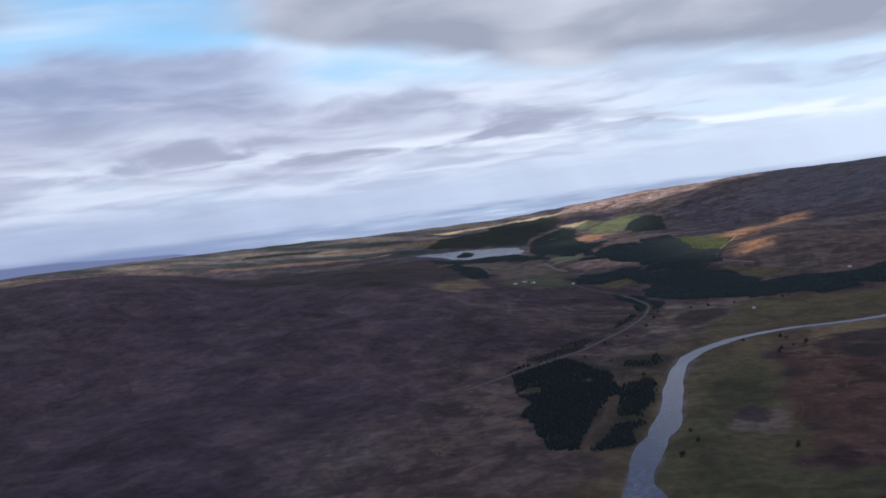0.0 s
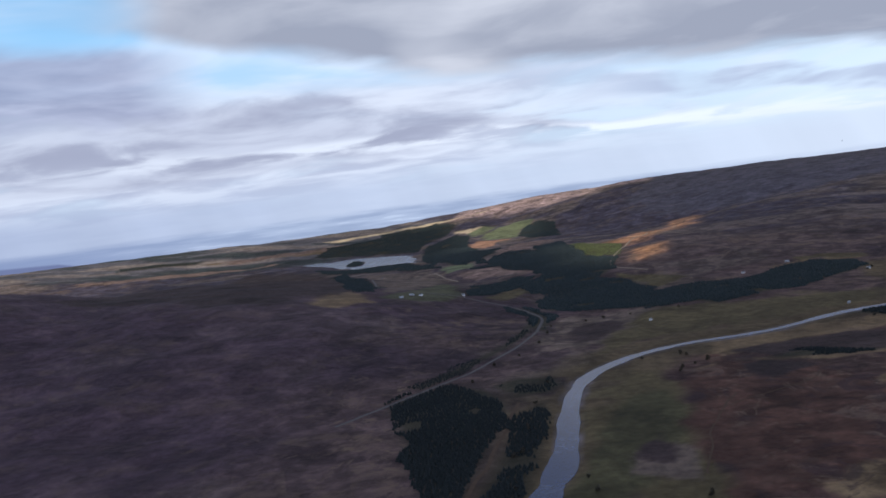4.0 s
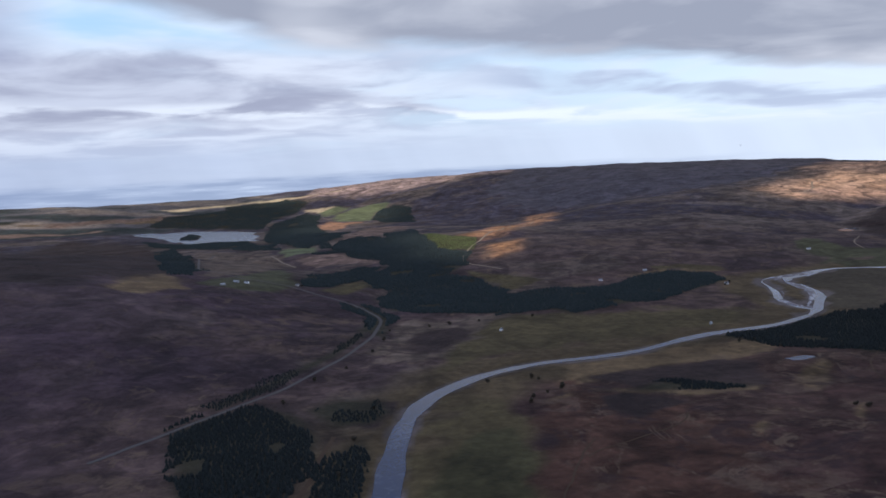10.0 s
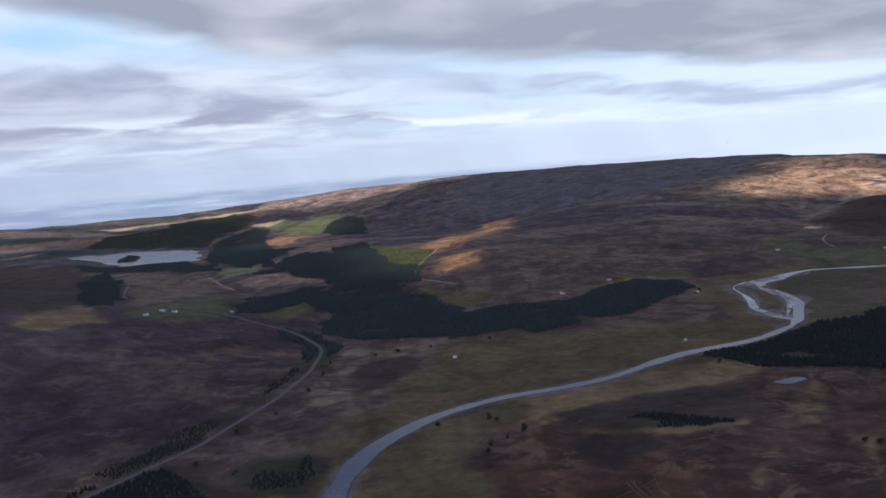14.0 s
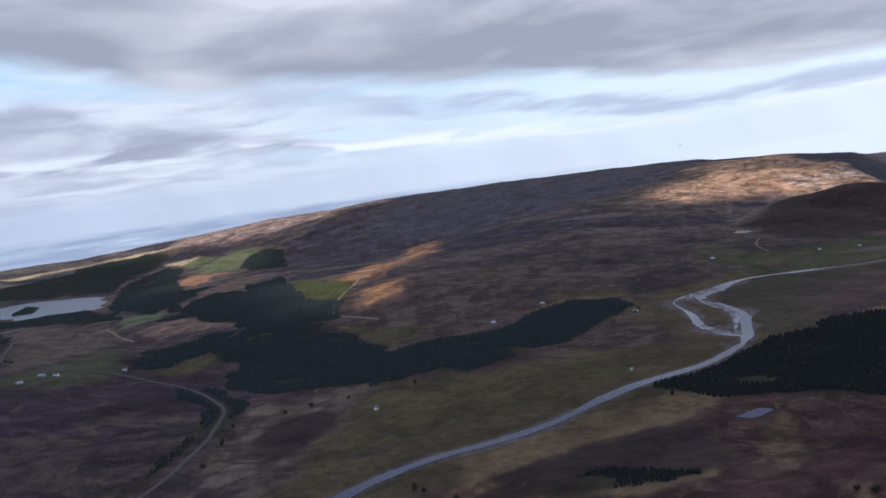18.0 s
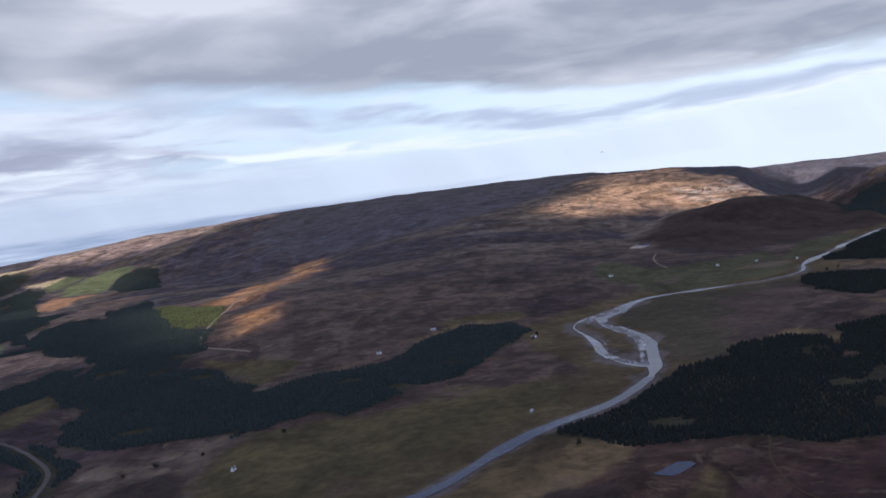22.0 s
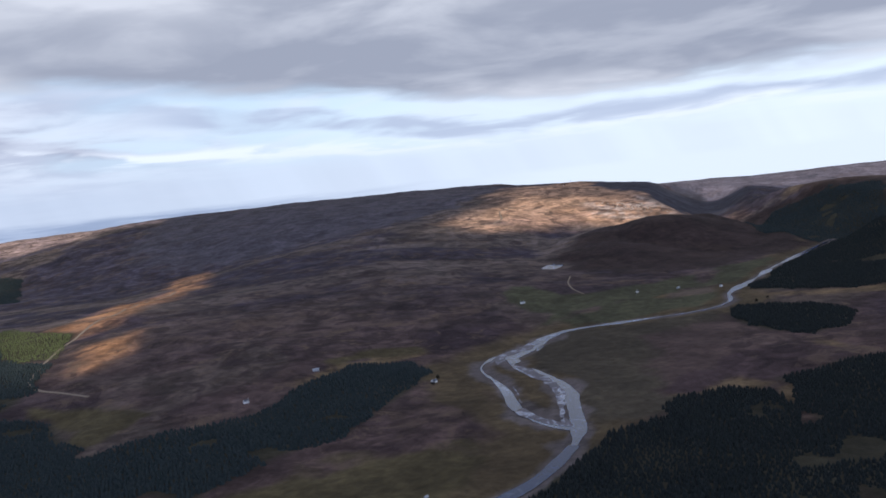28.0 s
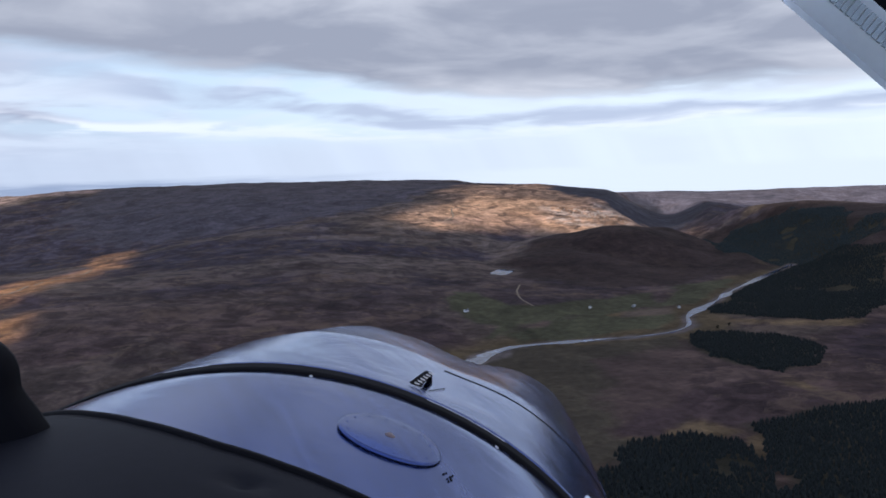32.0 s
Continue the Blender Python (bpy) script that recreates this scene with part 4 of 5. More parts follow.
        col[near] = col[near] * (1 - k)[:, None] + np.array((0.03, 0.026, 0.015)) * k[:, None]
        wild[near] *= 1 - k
    # shingle along the water
    k = (1 - step(d + 14 * fractal(px, py, 30, 3, 1), 10, 16))[:, None]
    braid = np.minimum(seg_distance(px, py, RIVER_WEST), seg_distance(px, py, RIVER_EAST))
    k = np.maximum(k, (1 - step(braid + 60 * fractal(px, py, 55, 4, 2), 9, 17))[:, None] * 0.9)
    col = col * (1 - k) + np.array((0.098, 0.080, 0.072)) * k
    return col, wild * (1 - k[:, 0])


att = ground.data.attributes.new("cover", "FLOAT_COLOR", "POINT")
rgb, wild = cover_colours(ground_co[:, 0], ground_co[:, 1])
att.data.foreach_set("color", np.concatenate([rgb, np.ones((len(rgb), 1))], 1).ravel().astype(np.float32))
att = ground.data.attributes.new("wild", "FLOAT", "POINT")
att.data.foreach_set("value", wild.astype(np.float32))


def mesh_from(name, co, faces, mat, smooth=False):
    """Triangles from arrays."""
    me = bpy.data.meshes.new(name)
    me.vertices.add(len(co))
    me.vertices.foreach_set("co", np.ascontiguousarray(co, dtype=np.float32).ravel())
    me.loops.add(faces.size)
    me.loops.foreach_set("vertex_index", np.ascontiguousarray(faces, dtype=np.int32).ravel())
    me.polygons.add(len(faces))
    me.polygons.foreach_set("loop_start", np.arange(len(faces), dtype=np.int32) * faces.shape[1])
    me.update(calc_edges=True)
    if smooth:
        me.shade_smooth()
    me.materials.append(mat)
    return me


def ribbon(name, line, width, mat, z=None, lift=0.15, every=12.0, taper=0.0):
    pts = []
    for (ax, ay), (bx, by) in zip(line[:-1], line[1:]):
        n = max(1, int(math.hypot(bx - ax, by - ay) / every))
        pts += [(ax + (bx - ax) * k / n, ay + (by - ay) * k / n) for k in range(n)]
    pts.append(line[-1])
    p = np.array(pts, float)
    for _ in range(6):
        p[1:-1] = 0.5 * p[1:-1] + 0.25 * (p[:-2] + p[2:])
    tan = np.gradient(p, axis=0)
    tan /= np.linalg.norm(tan, axis=1)[:, None] + 1e-9
    nor = np.stack([-tan[:, 1], tan[:, 0]], 1)
    if mat is FAINT:
        p = p + nor * (12 * fractal(p[:, 0], p[:, 1], 60, 3, 2))[:, None]
    half = width / 2 * (1 - taper * step(p[:, 1], 350, 850))[:, None]
    if z is not None:
        half = half * np.clip(1 + (2.6 if width < 20 else 1.1) * fractal(p[:, 0], p[:, 1], 50, 3, 1), 0.25, 2)[:, None]
    sides = [p + nor * half * u for u in (-1, -0.4, 0.4, 1)]
    co = np.zeros((len(p), 4, 3))
    for j, q in enumerate(sides):
        co[:, j, :2] = q
        co[:, j, 2] = z if z is not None else ground_height(q[:, 0], q[:, 1]) + lift
    k = np.arange(len(p) - 1)[:, None] * 4 + np.arange(3)[None]
    k = k.ravel()
    return new(name, mesh_from(name, co.reshape(-1, 3), np.stack([k, k + 1, k + 5, k + 4], 1), mat, True))


def sheet(name, poly, z, mat, grow=1.04):
    bm = bmesh.new()
    cx, cy = sum(p[0] for p in poly) / len(poly), sum(p[1] for p in poly) / len(poly)
    bm.faces.new([bm.verts.new((cx + (x - cx) * grow, cy + (y - cy) * grow, z)) for x, y in poly])
    bmesh.ops.triangulate(bm, faces=bm.faces[:])
    me = bpy.data.meshes.new(name)
    bm.to_mesh(me)
    bm.free()
    me.materials.append(mat)
    return new(name, me)


for line, width, z in ((RIVER, 24, 0.06), (RIVER_WEST, 9, 0.10), (RIVER_EAST, 12, 0.14), (RIVER_UP, 11, 0.08)):
    tagged(ribbon("river", line, width, WATER if line is RIVER else SHALLOW, z, 0.15, 9.0, 0.42 if line is RIVER else 0.0), "pale grey river winding over the valley floor", "river", kind="structure")
tagged(ribbon("river", GLINT_REACH, 11, GLINT_WATER, 0.20, 0.15, 9.0), "shallow reach of river, sky glint painted as white patches", "river", kind="structure")


def ragged(poly, rough):
    """A closed outline with its corners cut and its edge frayed."""
    p = np.array(poly, float)
    for _ in range(3):
        q = np.roll(p, -1, axis=0)
        p = np.stack([0.75 * p + 0.25 * q, 0.25 * p + 0.75 * q], 1).reshape(-1, 2)
    return [(x + rough * u, y + rough * v) for (x, y), u, v in zip(p, fractal(p[:, 0], p[:, 1], 14, 2, 1), fractal(p[:, 0], p[:, 1], 14, 2, 2))]


for poly in SHINGLE_BARS:
    tagged(sheet("shingle_bar", ragged(poly, 9), 0.26, SHINGLE, 1.0), "wet grey-brown shingle bar between the river's channels", "shingle", kind="structure")
for poly in BACKWATERS:
    tagged(sheet("backwater", ragged(poly, 7), 0.34, SHALLOW, 1.0), "small pale pool among the shingle", "pond", kind="structure")
tagged(sheet("loch", LOCH, 15.3, STILL, 1.12), "still grey loch with a wooded island", "lake", kind="structure")
tagged(sheet("tarn", TARN, 14.3, TARN_WATER), "small bright hill pond", "pond", kind="structure")
tagged(sheet("pool", POOL, 3.3, STILL), "shallow pool on the moor", "pond", kind="structure")

ROADS = (
    (((-330, 560), (-250, 703), (-212, 762), (-160, 905), (-136, 1022), (-134, 1145), (-164, 1209), (-202, 1274), (-330, 1370), (-520, 1480), (-620, 1800), (-640, 1990)), 5, TARMAC, "narrow grey road between rough verges", "road"),
    (((-466, 1865), (-376, 1712)), 5, TRACK, "pale farm track across a field", "track"),
    (((74, 1521), (8, 1605), (-7, 1625), (10, 1737), (49, 1900), (120, 2130), (230, 2420)), 5, TRACK, "pale hill track along the edge of a wood", "track"),
    (((1160, 2660), (1220, 2720), (1260, 2830), (1400, 2900)), 5, TRACK, "pale hill track up the sunlit moor", "track"),
    (((949, 1857), (915, 1810), (895, 1770), (874, 1724), (872, 1678)), 3, TRACK, "pale hill track past a pond", "track"),
    (((420, 560), (430, 660), (406, 727), (440, 795), (467, 846)), 1.8, FAINT, "faint vehicle track over the moor", "track"),
    (((38, 360), (41, 400), (49, 445), (62, 490), (79, 533), (96, 578)), 1.6, FAINT, "sunken pale path through red heather", "track"),
    (((84, 534), (109, 558), (135, 580), (153, 594), (174, 602), (190, 640)), 1.6, FAINT, "sunken pale path through red heather", "track"),
    (((-151, 310), (-143, 397), (-136, 526), (-133, 612)), 4, FAINT, "grassy ride between two dark plantations", "track"),
)
for line, width, mat, label, name in ROADS:
    tagged(ribbon(name, line, width, mat, None, 0.35, 10.0), label, "road", kind="structure")


# ---- woods ----
def tiers(rng, x, y, z, tall):
    """Spruces: two stacked cones of six sides, each turned and leaning a little."""
    n = len(x)
    ang = rng.rand(n)[:, None] * 6.283 + np.arange(6)[None] * (6.283 / 6)
    wide = tall * (0.36 + 0.10 * rng.rand(n))
    co = np.zeros((n, 14, 3))
    for base, low, high, w in ((0, 0.06, 0.72, 1.0), (7, 0.42, 1.0, 0.66)):
        rad = (wide * w)[:, None] * (0.8 + 0.4 * rng.rand(n, 6))
        co[:, base:base + 6, 0] = x[:, None] + np.cos(ang) * rad
        co[:, base:base + 6, 1] = y[:, None] + np.sin(ang) * rad
        co[:, base:base + 6, 2] = z[:, None] + (tall * low)[:, None] - 0.05 * tall[:, None] * rng.rand(n, 6)
        co[:, base + 6, 0] = x + (rng.rand(n) - 0.5) * 0.06 * tall
        co[:, base + 6, 1] = y + (rng.rand(n) - 0.5) * 0.06 * tall
        co[:, base + 6, 2] = z + tall * high
    one = np.array([(b + i, b + (i + 1) % 6, b + 6) for b in (0, 7) for i in range(6)])
    faces = (np.arange(n)[:, None, None] * 14 + one[None]).reshape(-1, 3)
    return co.reshape(-1, 3), faces


def wood(poly, gap, mat, seed, height_factor):
    gap, height_factor = gap * 0.86, height_factor * 0.74
    rng = np.random.RandomState(seed)
    xs, ys = [p[0] for p in poly], [p[1] for p in poly]
    gx, gy = np.meshgrid(np.arange(min(xs) - 10, max(xs) + 10, gap), np.arange(min(ys) - 10, max(ys) + 10, gap))
    x, y = gx.ravel() + (rng.rand(gx.size) - 0.5) * gap * 0.9, gy.ravel() + (rng.rand(gx.size) - 0.5) * gap * 0.9
    keep = signed(x, y, poly) + 44 * fractal(x, y, 55, 4, 1) < 0
    keep &= (fractal(x, y, 60, 3, 0) > -0.24) & (rng.rand(len(x)) < 0.96)
    keep &= (river_distance(x, y) > 17) & (seg_distance(x, y, ROADS[0][0]) > 8)
    x, y = x[keep], y[keep]
    dry = ground_height(x, y) > 14.2 if poly[0][0] < -400 else x > -9e9
    x, y = x[dry], y[dry]
    tall = (5.6 + 1.6 * rng.rand(len(x)) + 5 * fractal(x, y, 70, 3, 2)) * (0.6 if mat is SUNLIT_YOUNG else 1.0) * height_factor
    return tiers(rng, x, y, ground_height(x, y) - 0.3, tall)


WOOD_LABELS = {"main": "dense dark spruce plantation on the lower slope", "young": "young plantation above dark spruces, yellow-green with painted sunlight", "bank": "dark spruce strip along the meadow edge",
               "south": "dark spruce plantation beside the river", "oval": "oval dark spruce plantation on the moor", "east": "dark spruce wood on a steep river bank",
               "spur": "dark spruces high on a hill spur", "hill": "dark spruce wood beside a green hill field", "loch": "dark spruces round the loch shore", "isle": "dark trees on the loch island",
               "far": "far dark forest below the ridge", "clump": "small dark spruce clump behind a white cottage", "roadside": "dark spruces beside the road bend",
               "riverside": "dark spruces and scrub along the river bank", "strip": "narrow dark strip of pines on the moor", "left": "dark spruces on the moor edge above the farm", "scrub": "low dark scrub along the road verge", "farm": "dark shelter trees beside farm fields"}
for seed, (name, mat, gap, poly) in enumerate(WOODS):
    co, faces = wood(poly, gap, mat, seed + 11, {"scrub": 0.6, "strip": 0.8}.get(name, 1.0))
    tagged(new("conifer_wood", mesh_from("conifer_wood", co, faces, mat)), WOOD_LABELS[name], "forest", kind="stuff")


# ---- single trees ----
def link_part(name, me, parent, label=""):
    ob = new(name, me)
    ob.parent = parent
    if label:
        tagged(ob, label)
    return ob


def tube(bm, path, radii, sides=6):
    rings = []
    for (p, r) in zip(path, radii):
        rings.append([bm.verts.new((p[0] + math.cos(a * 6.283 / sides) * r, p[1] + math.sin(a * 6.283 / sides) * r, p[2])) for a in range(sides)])
    for a, b in zip(rings[:-1], rings[1:]):
        for i in range(sides):
            bm.faces.new((a[i], a[(i + 1) % sides], b[(i + 1) % sides], b[i]))


def birch(seed, tall):
    rng = random.Random(seed)
    top = new("birch_tree")
    bm = bmesh.new()
    tube(bm, [(0, 0, -0.4), (0.1, 0, tall * 0.3), (0.25, 0.1, tall * 0.6), (0.3, 0.2, tall * 0.9)], [0.28, 0.2, 0.12, 0.04])
    tips = []
    for k in range(7):
        a, h = rng.random() * 6.283, tall * (0.28 + 0.08 * k)
        reach = tall * 0.42 * (1 - 0.07 * k)
        tip = (math.cos(a) * reach, math.sin(a) * reach, h + tall * 0.16)
        tube(bm, [(0.1, 0, h), (tip[0] * 0.5, tip[1] * 0.5, h + tall * 0.1), tip], [0.1, 0.06, 0.02], 4)
        tips.append(tip)
    me = bpy.data.meshes.new("trunk")
    bm.to_mesh(me)
    bm.free()
    me.materials.append(BARK)
    link_part("trunk", me, top)
    r = np.random.RandomState(seed)
    n = 900
    pick = r.randint(0, len(tips), n)
    mid = np.array(tips)[pick] * (0.45 + 0.6 * r.rand(n, 1)) + (r.rand(n, 3) - 0.5) * tall * np.array((0.5, 0.5, 0.3))
    mid[:, 2] = np.clip(mid[:, 2], tall * 0.06, tall)
    u, v = r.randn(n, 3), r.randn(n, 3)
    u /= np.linalg.norm(u, axis=1)[:, None]
    v = np.cross(u, v)
    v /= np.linalg.norm(v, axis=1)[:, None]
    s = tall * 0.05 * (0.6 + 0.8 * r.rand(n, 1))
    co = np.stack([mid - u * s - v * s * 0.5, mid + u * s - v * s * 0.4, mid + u * s * 0.3 + v * s], 1).reshape(-1, 3)
    link_part("crown", mesh_from("crown", co, np.arange(n * 3).reshape(-1, 3), BIRCH), top, "thin brown leafless twigs")
    tagged(top, "bare brown birch tree on the river bank", "tree", "scattered birches")
    return top


TREE_SPOTS = ((52, 690), (87, 735), (-68, 368), (-47, 339), (33, 317), (72, 719), (340, 630), (348, 622), (368, 873), (56, 706), (90, 740),
              (-112, 350), (-120, 430), (-114, 440), (-115, 520), (-112, 600), (-60, 300), (-104, 690), (12, 770), (60, 780), (68, 772), (-200, 720), (-180, 800), (-152, 850), (-128, 930), (-120, 1000), (-116, 1060), (-60, 1085), (-30, 1094), (14, 1100), (95, 1120), (330, 905), (352, 912),
              (455, 1330), (470, 1352), (-300, 1380), (1050, 1430), (1020, 1420))
models = [birch(s, t) for s, t in ((3, 4.6), (5, 5.6), (8, 3.8))]
rng = random.Random(4)
for k, (x, y) in enumerate(TREE_SPOTS):
    if float(river_distance(np.array([float(x)]), np.array([float(y)]))[0]) < 19:
        x += 14
    z = float(ground_height(np.array([x]), np.array([y]))[0])
    at = pose(x, y, z, 0, 0, rng.random() * 360)
    if k < 3:
        models[k].matrix_basis = at
    else:
        copy_thing(models[k % 3], at)


# ---- houses ----
def box(bm, x0, y0, z0, x1, y1, z1):
    v = [bm.verts.new(p) for p in ((x0, y0, z0), (x1, y0, z0), (x1, y1, z0), (x0, y1, z0), (x0, y0, z1), (x1, y0, z1), (x1, y1, z1), (x0, y1, z1))]
    for f in ((0, 3, 2, 1), (4, 5, 6, 7), (0, 1, 5, 4), (1, 2, 6, 5), (2, 3, 7, 6), (3, 0, 4, 7)):
        bm.faces.new([v[i] for i in f])


def part(name, bm, mat, parent, label=""):
    me = bpy.data.meshes.new(name)
    bmesh.ops.recalc_face_normals(bm, faces=bm.faces[:])
    bm.to_mesh(me)
    bm.free()
    me.materials.append(mat)
    return link_part(name, me, parent, label)


def cottage(kind, long, deep, eaves, ridge, mat, windows=3, chimneys=2):
    top = new(kind)
    a, b = long / 2, deep / 2
    bm = bmesh.new()
    lo = [bm.verts.new(p) for p in ((-a, -b, -1.5), (a, -b, -1.5), (a, b, -1.5), (-a, b, -1.5))]
    hi = [bm.verts.new(p) for p in ((-a, -b, eaves), (a, -b, eaves), (a, b, eaves), (-a, b, eaves))]
    g = [bm.verts.new(p) for p in ((-a, 0, ridge), (a, 0, ridge))]
    for i in range(4):
        j = (i + 1) % 4
        bm.faces.new((lo[i], lo[j], hi[j], hi[i]))
    bm.faces.new((hi[3], hi[0], g[0]))
    bm.faces.new((hi[1], hi[2], g[1]))
    part("wall", bm, mat, top)
    bm = bmesh.new()
    o = 0.35
    for s in (-1, 1):
        e = eaves - o * (ridge - eaves) / b
        low = [bm.verts.new((x, s * (b + o), e + 0.06)) for x in (-a - o, a + o)]
        up = [bm.verts.new((x, 0, ridge + 0.06)) for x in (-a - o, a + o)]
        f = bm.faces.new((low[0], low[1], up[1], up[0]))
        r = bmesh.ops.extrude_face_region(bm, geom=[f])
        bmesh.ops.translate(bm, verts=[v for v in r["geom"] if isinstance(v, bmesh.types.BMVert)], vec=(0, 0, 0.18))
    part("roof", bm, SLATE if mat is HARLING else SHED, top, "dark slate roof" if mat is HARLING else "")
    for k in range(chimneys):
        bm = bmesh.new()
        x = (-1 if k == 0 else 1) * (a - 0.6)
        box(bm, x - 0.4, -0.4, ridge - 0.6, x + 0.4, 0.4, ridge + 1.0)
        box(bm, x - 0.48, -0.48, ridge + 1.0, x + 0.48, 0.48, ridge + 1.15)
        part("chimney", bm, mat, top)
    for k in range(windows):
        x = -a + long * (k + 0.5) / windows
        for s in (-1, 1):
            if k == windows // 2 and s < 0:
                bm = bmesh.new()
                box(bm, x - 0.5, -b - 0.04, 0, x + 0.5, -b + 0.05, 2.0)
                part("door", bm, BARK, top, "dark wooden door")
                continue
            bm = bmesh.new()
            box(bm, x - 0.55, s * b - 0.05, 0.9, x + 0.55, s * b + 0.05, 2.1)
            part("window", bm, PANE, top)
    return top


HOUSES = (
    ("cottage", -313, 1399, 30, 10, 6, "white cottage below a spruce clump"),
    ("cottage", 43, 1036, 60, 9, 5.5, "small white cottage in a meadow"),
    ("cottage", 460, 1340, 20, 13, 6.5, "white farmhouse at the end of a spruce strip"),
    ("cottage", 750, 1675, 15, 14, 6.5, "white farmhouse among rough fields"),
    ("cottage", 1086, 1579, 70, 10, 6, "white cottage near the river bend"),
    ("cottage", 245, 1378, 10, 11, 6, "white croft house above dark trees"),
    ("cottage", -395, 1356, -20, 14, 7, "white farmhouse among green fields"),
    ("barn", -412, 1350, -20, 18, 10, "long grey farm barn beside a farmhouse"),
    ("barn", -420, 1292, 40, 14, 9, "grey farm shed at a field edge"),
    ("barn", 345, 1462, 0, 14, 7, "grey croft shed above dark trees"),
    ("barn", 331, 1017, 35, 7, 4, "small pale hut beside the river"),
    ("cottage", 958, 1643, 30, 9, 5.5, "small white cottage in green fields"),
    ("barn", 1031, 1625, 25, 12, 7, "grey shed in green fields"),
)
for kind, x, y, turn, long, deep, label in HOUSES:
    white = kind == "cottage"
    h = cottage(kind, long, deep, 3.6 if white else 4.0, 6.2 if white else 5.8, HARLING if white else SHED, 3 if white else 2, 2 if white else 0)
    z = float(ground_height(np.array([float(x)]), np.array([float(y)]))[0])
    h.matrix_basis = pose(x, y, z + 0.2, 0, 0, turn) @ Matrix.Scale(0.56, 4)
    tagged(h, label, "house" if white else "shed", "valley houses" if white else "farm sheds")

# ---- crags on the sunlit hill ----
rng = np.random.RandomState(9)
for k in range(90):
    u = rng.rand()
    v = rng.rand()
    x, y = 1560 + 110 * u + 50 * v + rng.randn() * 14, 2690 - 170 * u + 90 * v + rng.randn() * 22
    bm = bmesh.new()
    bmesh.ops.create_icosphere(bm, subdivisions=1 if k % 3 else 2, radius=1.0)
    size = 1.8 + 5.0 * rng.rand() ** 3
    for v in bm.verts:
        w = 0.75 + 0.5 * noise.noise(v.co * 1.7 + Vector((k * 3.1, 0, 0)))
        v.co = Vector((v.co.x * size * w, v.co.y * size * 0.6 * w, v.co.z * size * 0.8 * w))
    me = bpy.data.meshes.new("crag")
    bm.to_mesh(me)
    bm.free()
    me.materials.append(ROCK)
    z = float(ground_height(np.array([x]), np.array([y]))[0])
    c = new("crag", me)
    c.matrix_basis = pose(x, y, z + size * 0.1, rng.randn() * 12, rng.randn() * 12, rng.rand() * 360)
    tagged(c, "pale weathered rock outcrop on a steep hillside", "rock", "crags on the hill")

# ---- an unseen broken cloud ceiling, added to shade the valley ----
CEILING = 1500.0
DRIFT = (CEILING - 50) / math.tan(SUN_HEIGHT)
# ground outlines of the sun patches that the gaps are cut for
GAPS = (
    ((-120, 2070), (-90, 2130), (-20, 2080), (70, 2200), (190, 2480), (270, 2850), (310, 2830), (240, 2420), (160, 2100), (110, 1900), (130, 1720), (70, 1660), (10, 1740), (-50, 1810)),
    ((-620, 3300), (-720, 3900), (-280, 3720), (-380, 3100), (-450, 2650), (-580, 2800)),
    ((1050, 2740), (1220, 2900), (1560, 3200), (1690, 3080), (1730, 2780), (1720, 2560), (1650, 2380), (1480, 2420), (1350, 2560)),
    ((-900, 4050), (-500, 4020), (250, 4080), (400, 5600), (-1200, 5600)),
    ((-2800, 2800), (-2100, 3080), (-1500, 3150), (-1900, 3420), (-2700, 3050)),
    ((-1438, 3860), (-1020, 4200), (-990, 4080), (-1369, 3770)),
    ((1960, 2300), (2060, 2190), (2110, 2060), (2120, 1950), (2300, 2000), (2200, 2350), (2050, 2430)),
    ((1800, 2440), (1870, 2560), (1960, 2600), (1960, 2500), (1880, 2420)),
    ((2250, 3250), (2400, 4500), (3700, 4000), (4600, 2900), (4500, 1600), (3300, 2300), (2700, 2800)),
)


def cloud_height(px, py):
    return CEILING + fractal(px, py, 900, 4, 1) * 160


clouds, cloud_co = grid_mesh("unseen_cloud_ceiling", graded((-9000, -3500, 500, 6000), (120, 40, 120)), graded((-9000, -1200, 1800, 3400), (120, 40, 80)), cloud_height, CLOUD, "")
east, north = -math.sin(SUN_HEADING) * DRIFT, -math.cos(SUN_HEADING) * DRIFT
below_x, below_y = cloud_co[:, 0] + east, cloud_co[:, 1] + north
thick = np.ones(len(cloud_co))
for poly in GAPS:
    e = signed(below_x, below_y, poly) + 170 * fractal(below_x, below_y, 220, 4, 3)
    thick *= step(e, -110, 110)
# thinned over the far north-west to brighten land that haze would pale
thick *= 1 - 0.16 * step(below_y, 1500, 2600) * (1 - step(below_x, -100, 500))
reach = np.hypot(cloud_co[:, 0], cloud_co[:, 1] + 400)
thick *= np.where(cloud_co[:, 1] < -400, 1.0, 1 - step(reach - 700 * step(-cloud_co[:, 0], 2200, 3000), 3300, 3700))
att = clouds.data.attributes.new("thick", "FLOAT", "POINT")
att.data.foreach_set("value", thick.astype(np.float32))
tagged(clouds, "broken cloud ceiling out of view, its gaps set for sun patches", "cloud", kind="structure")

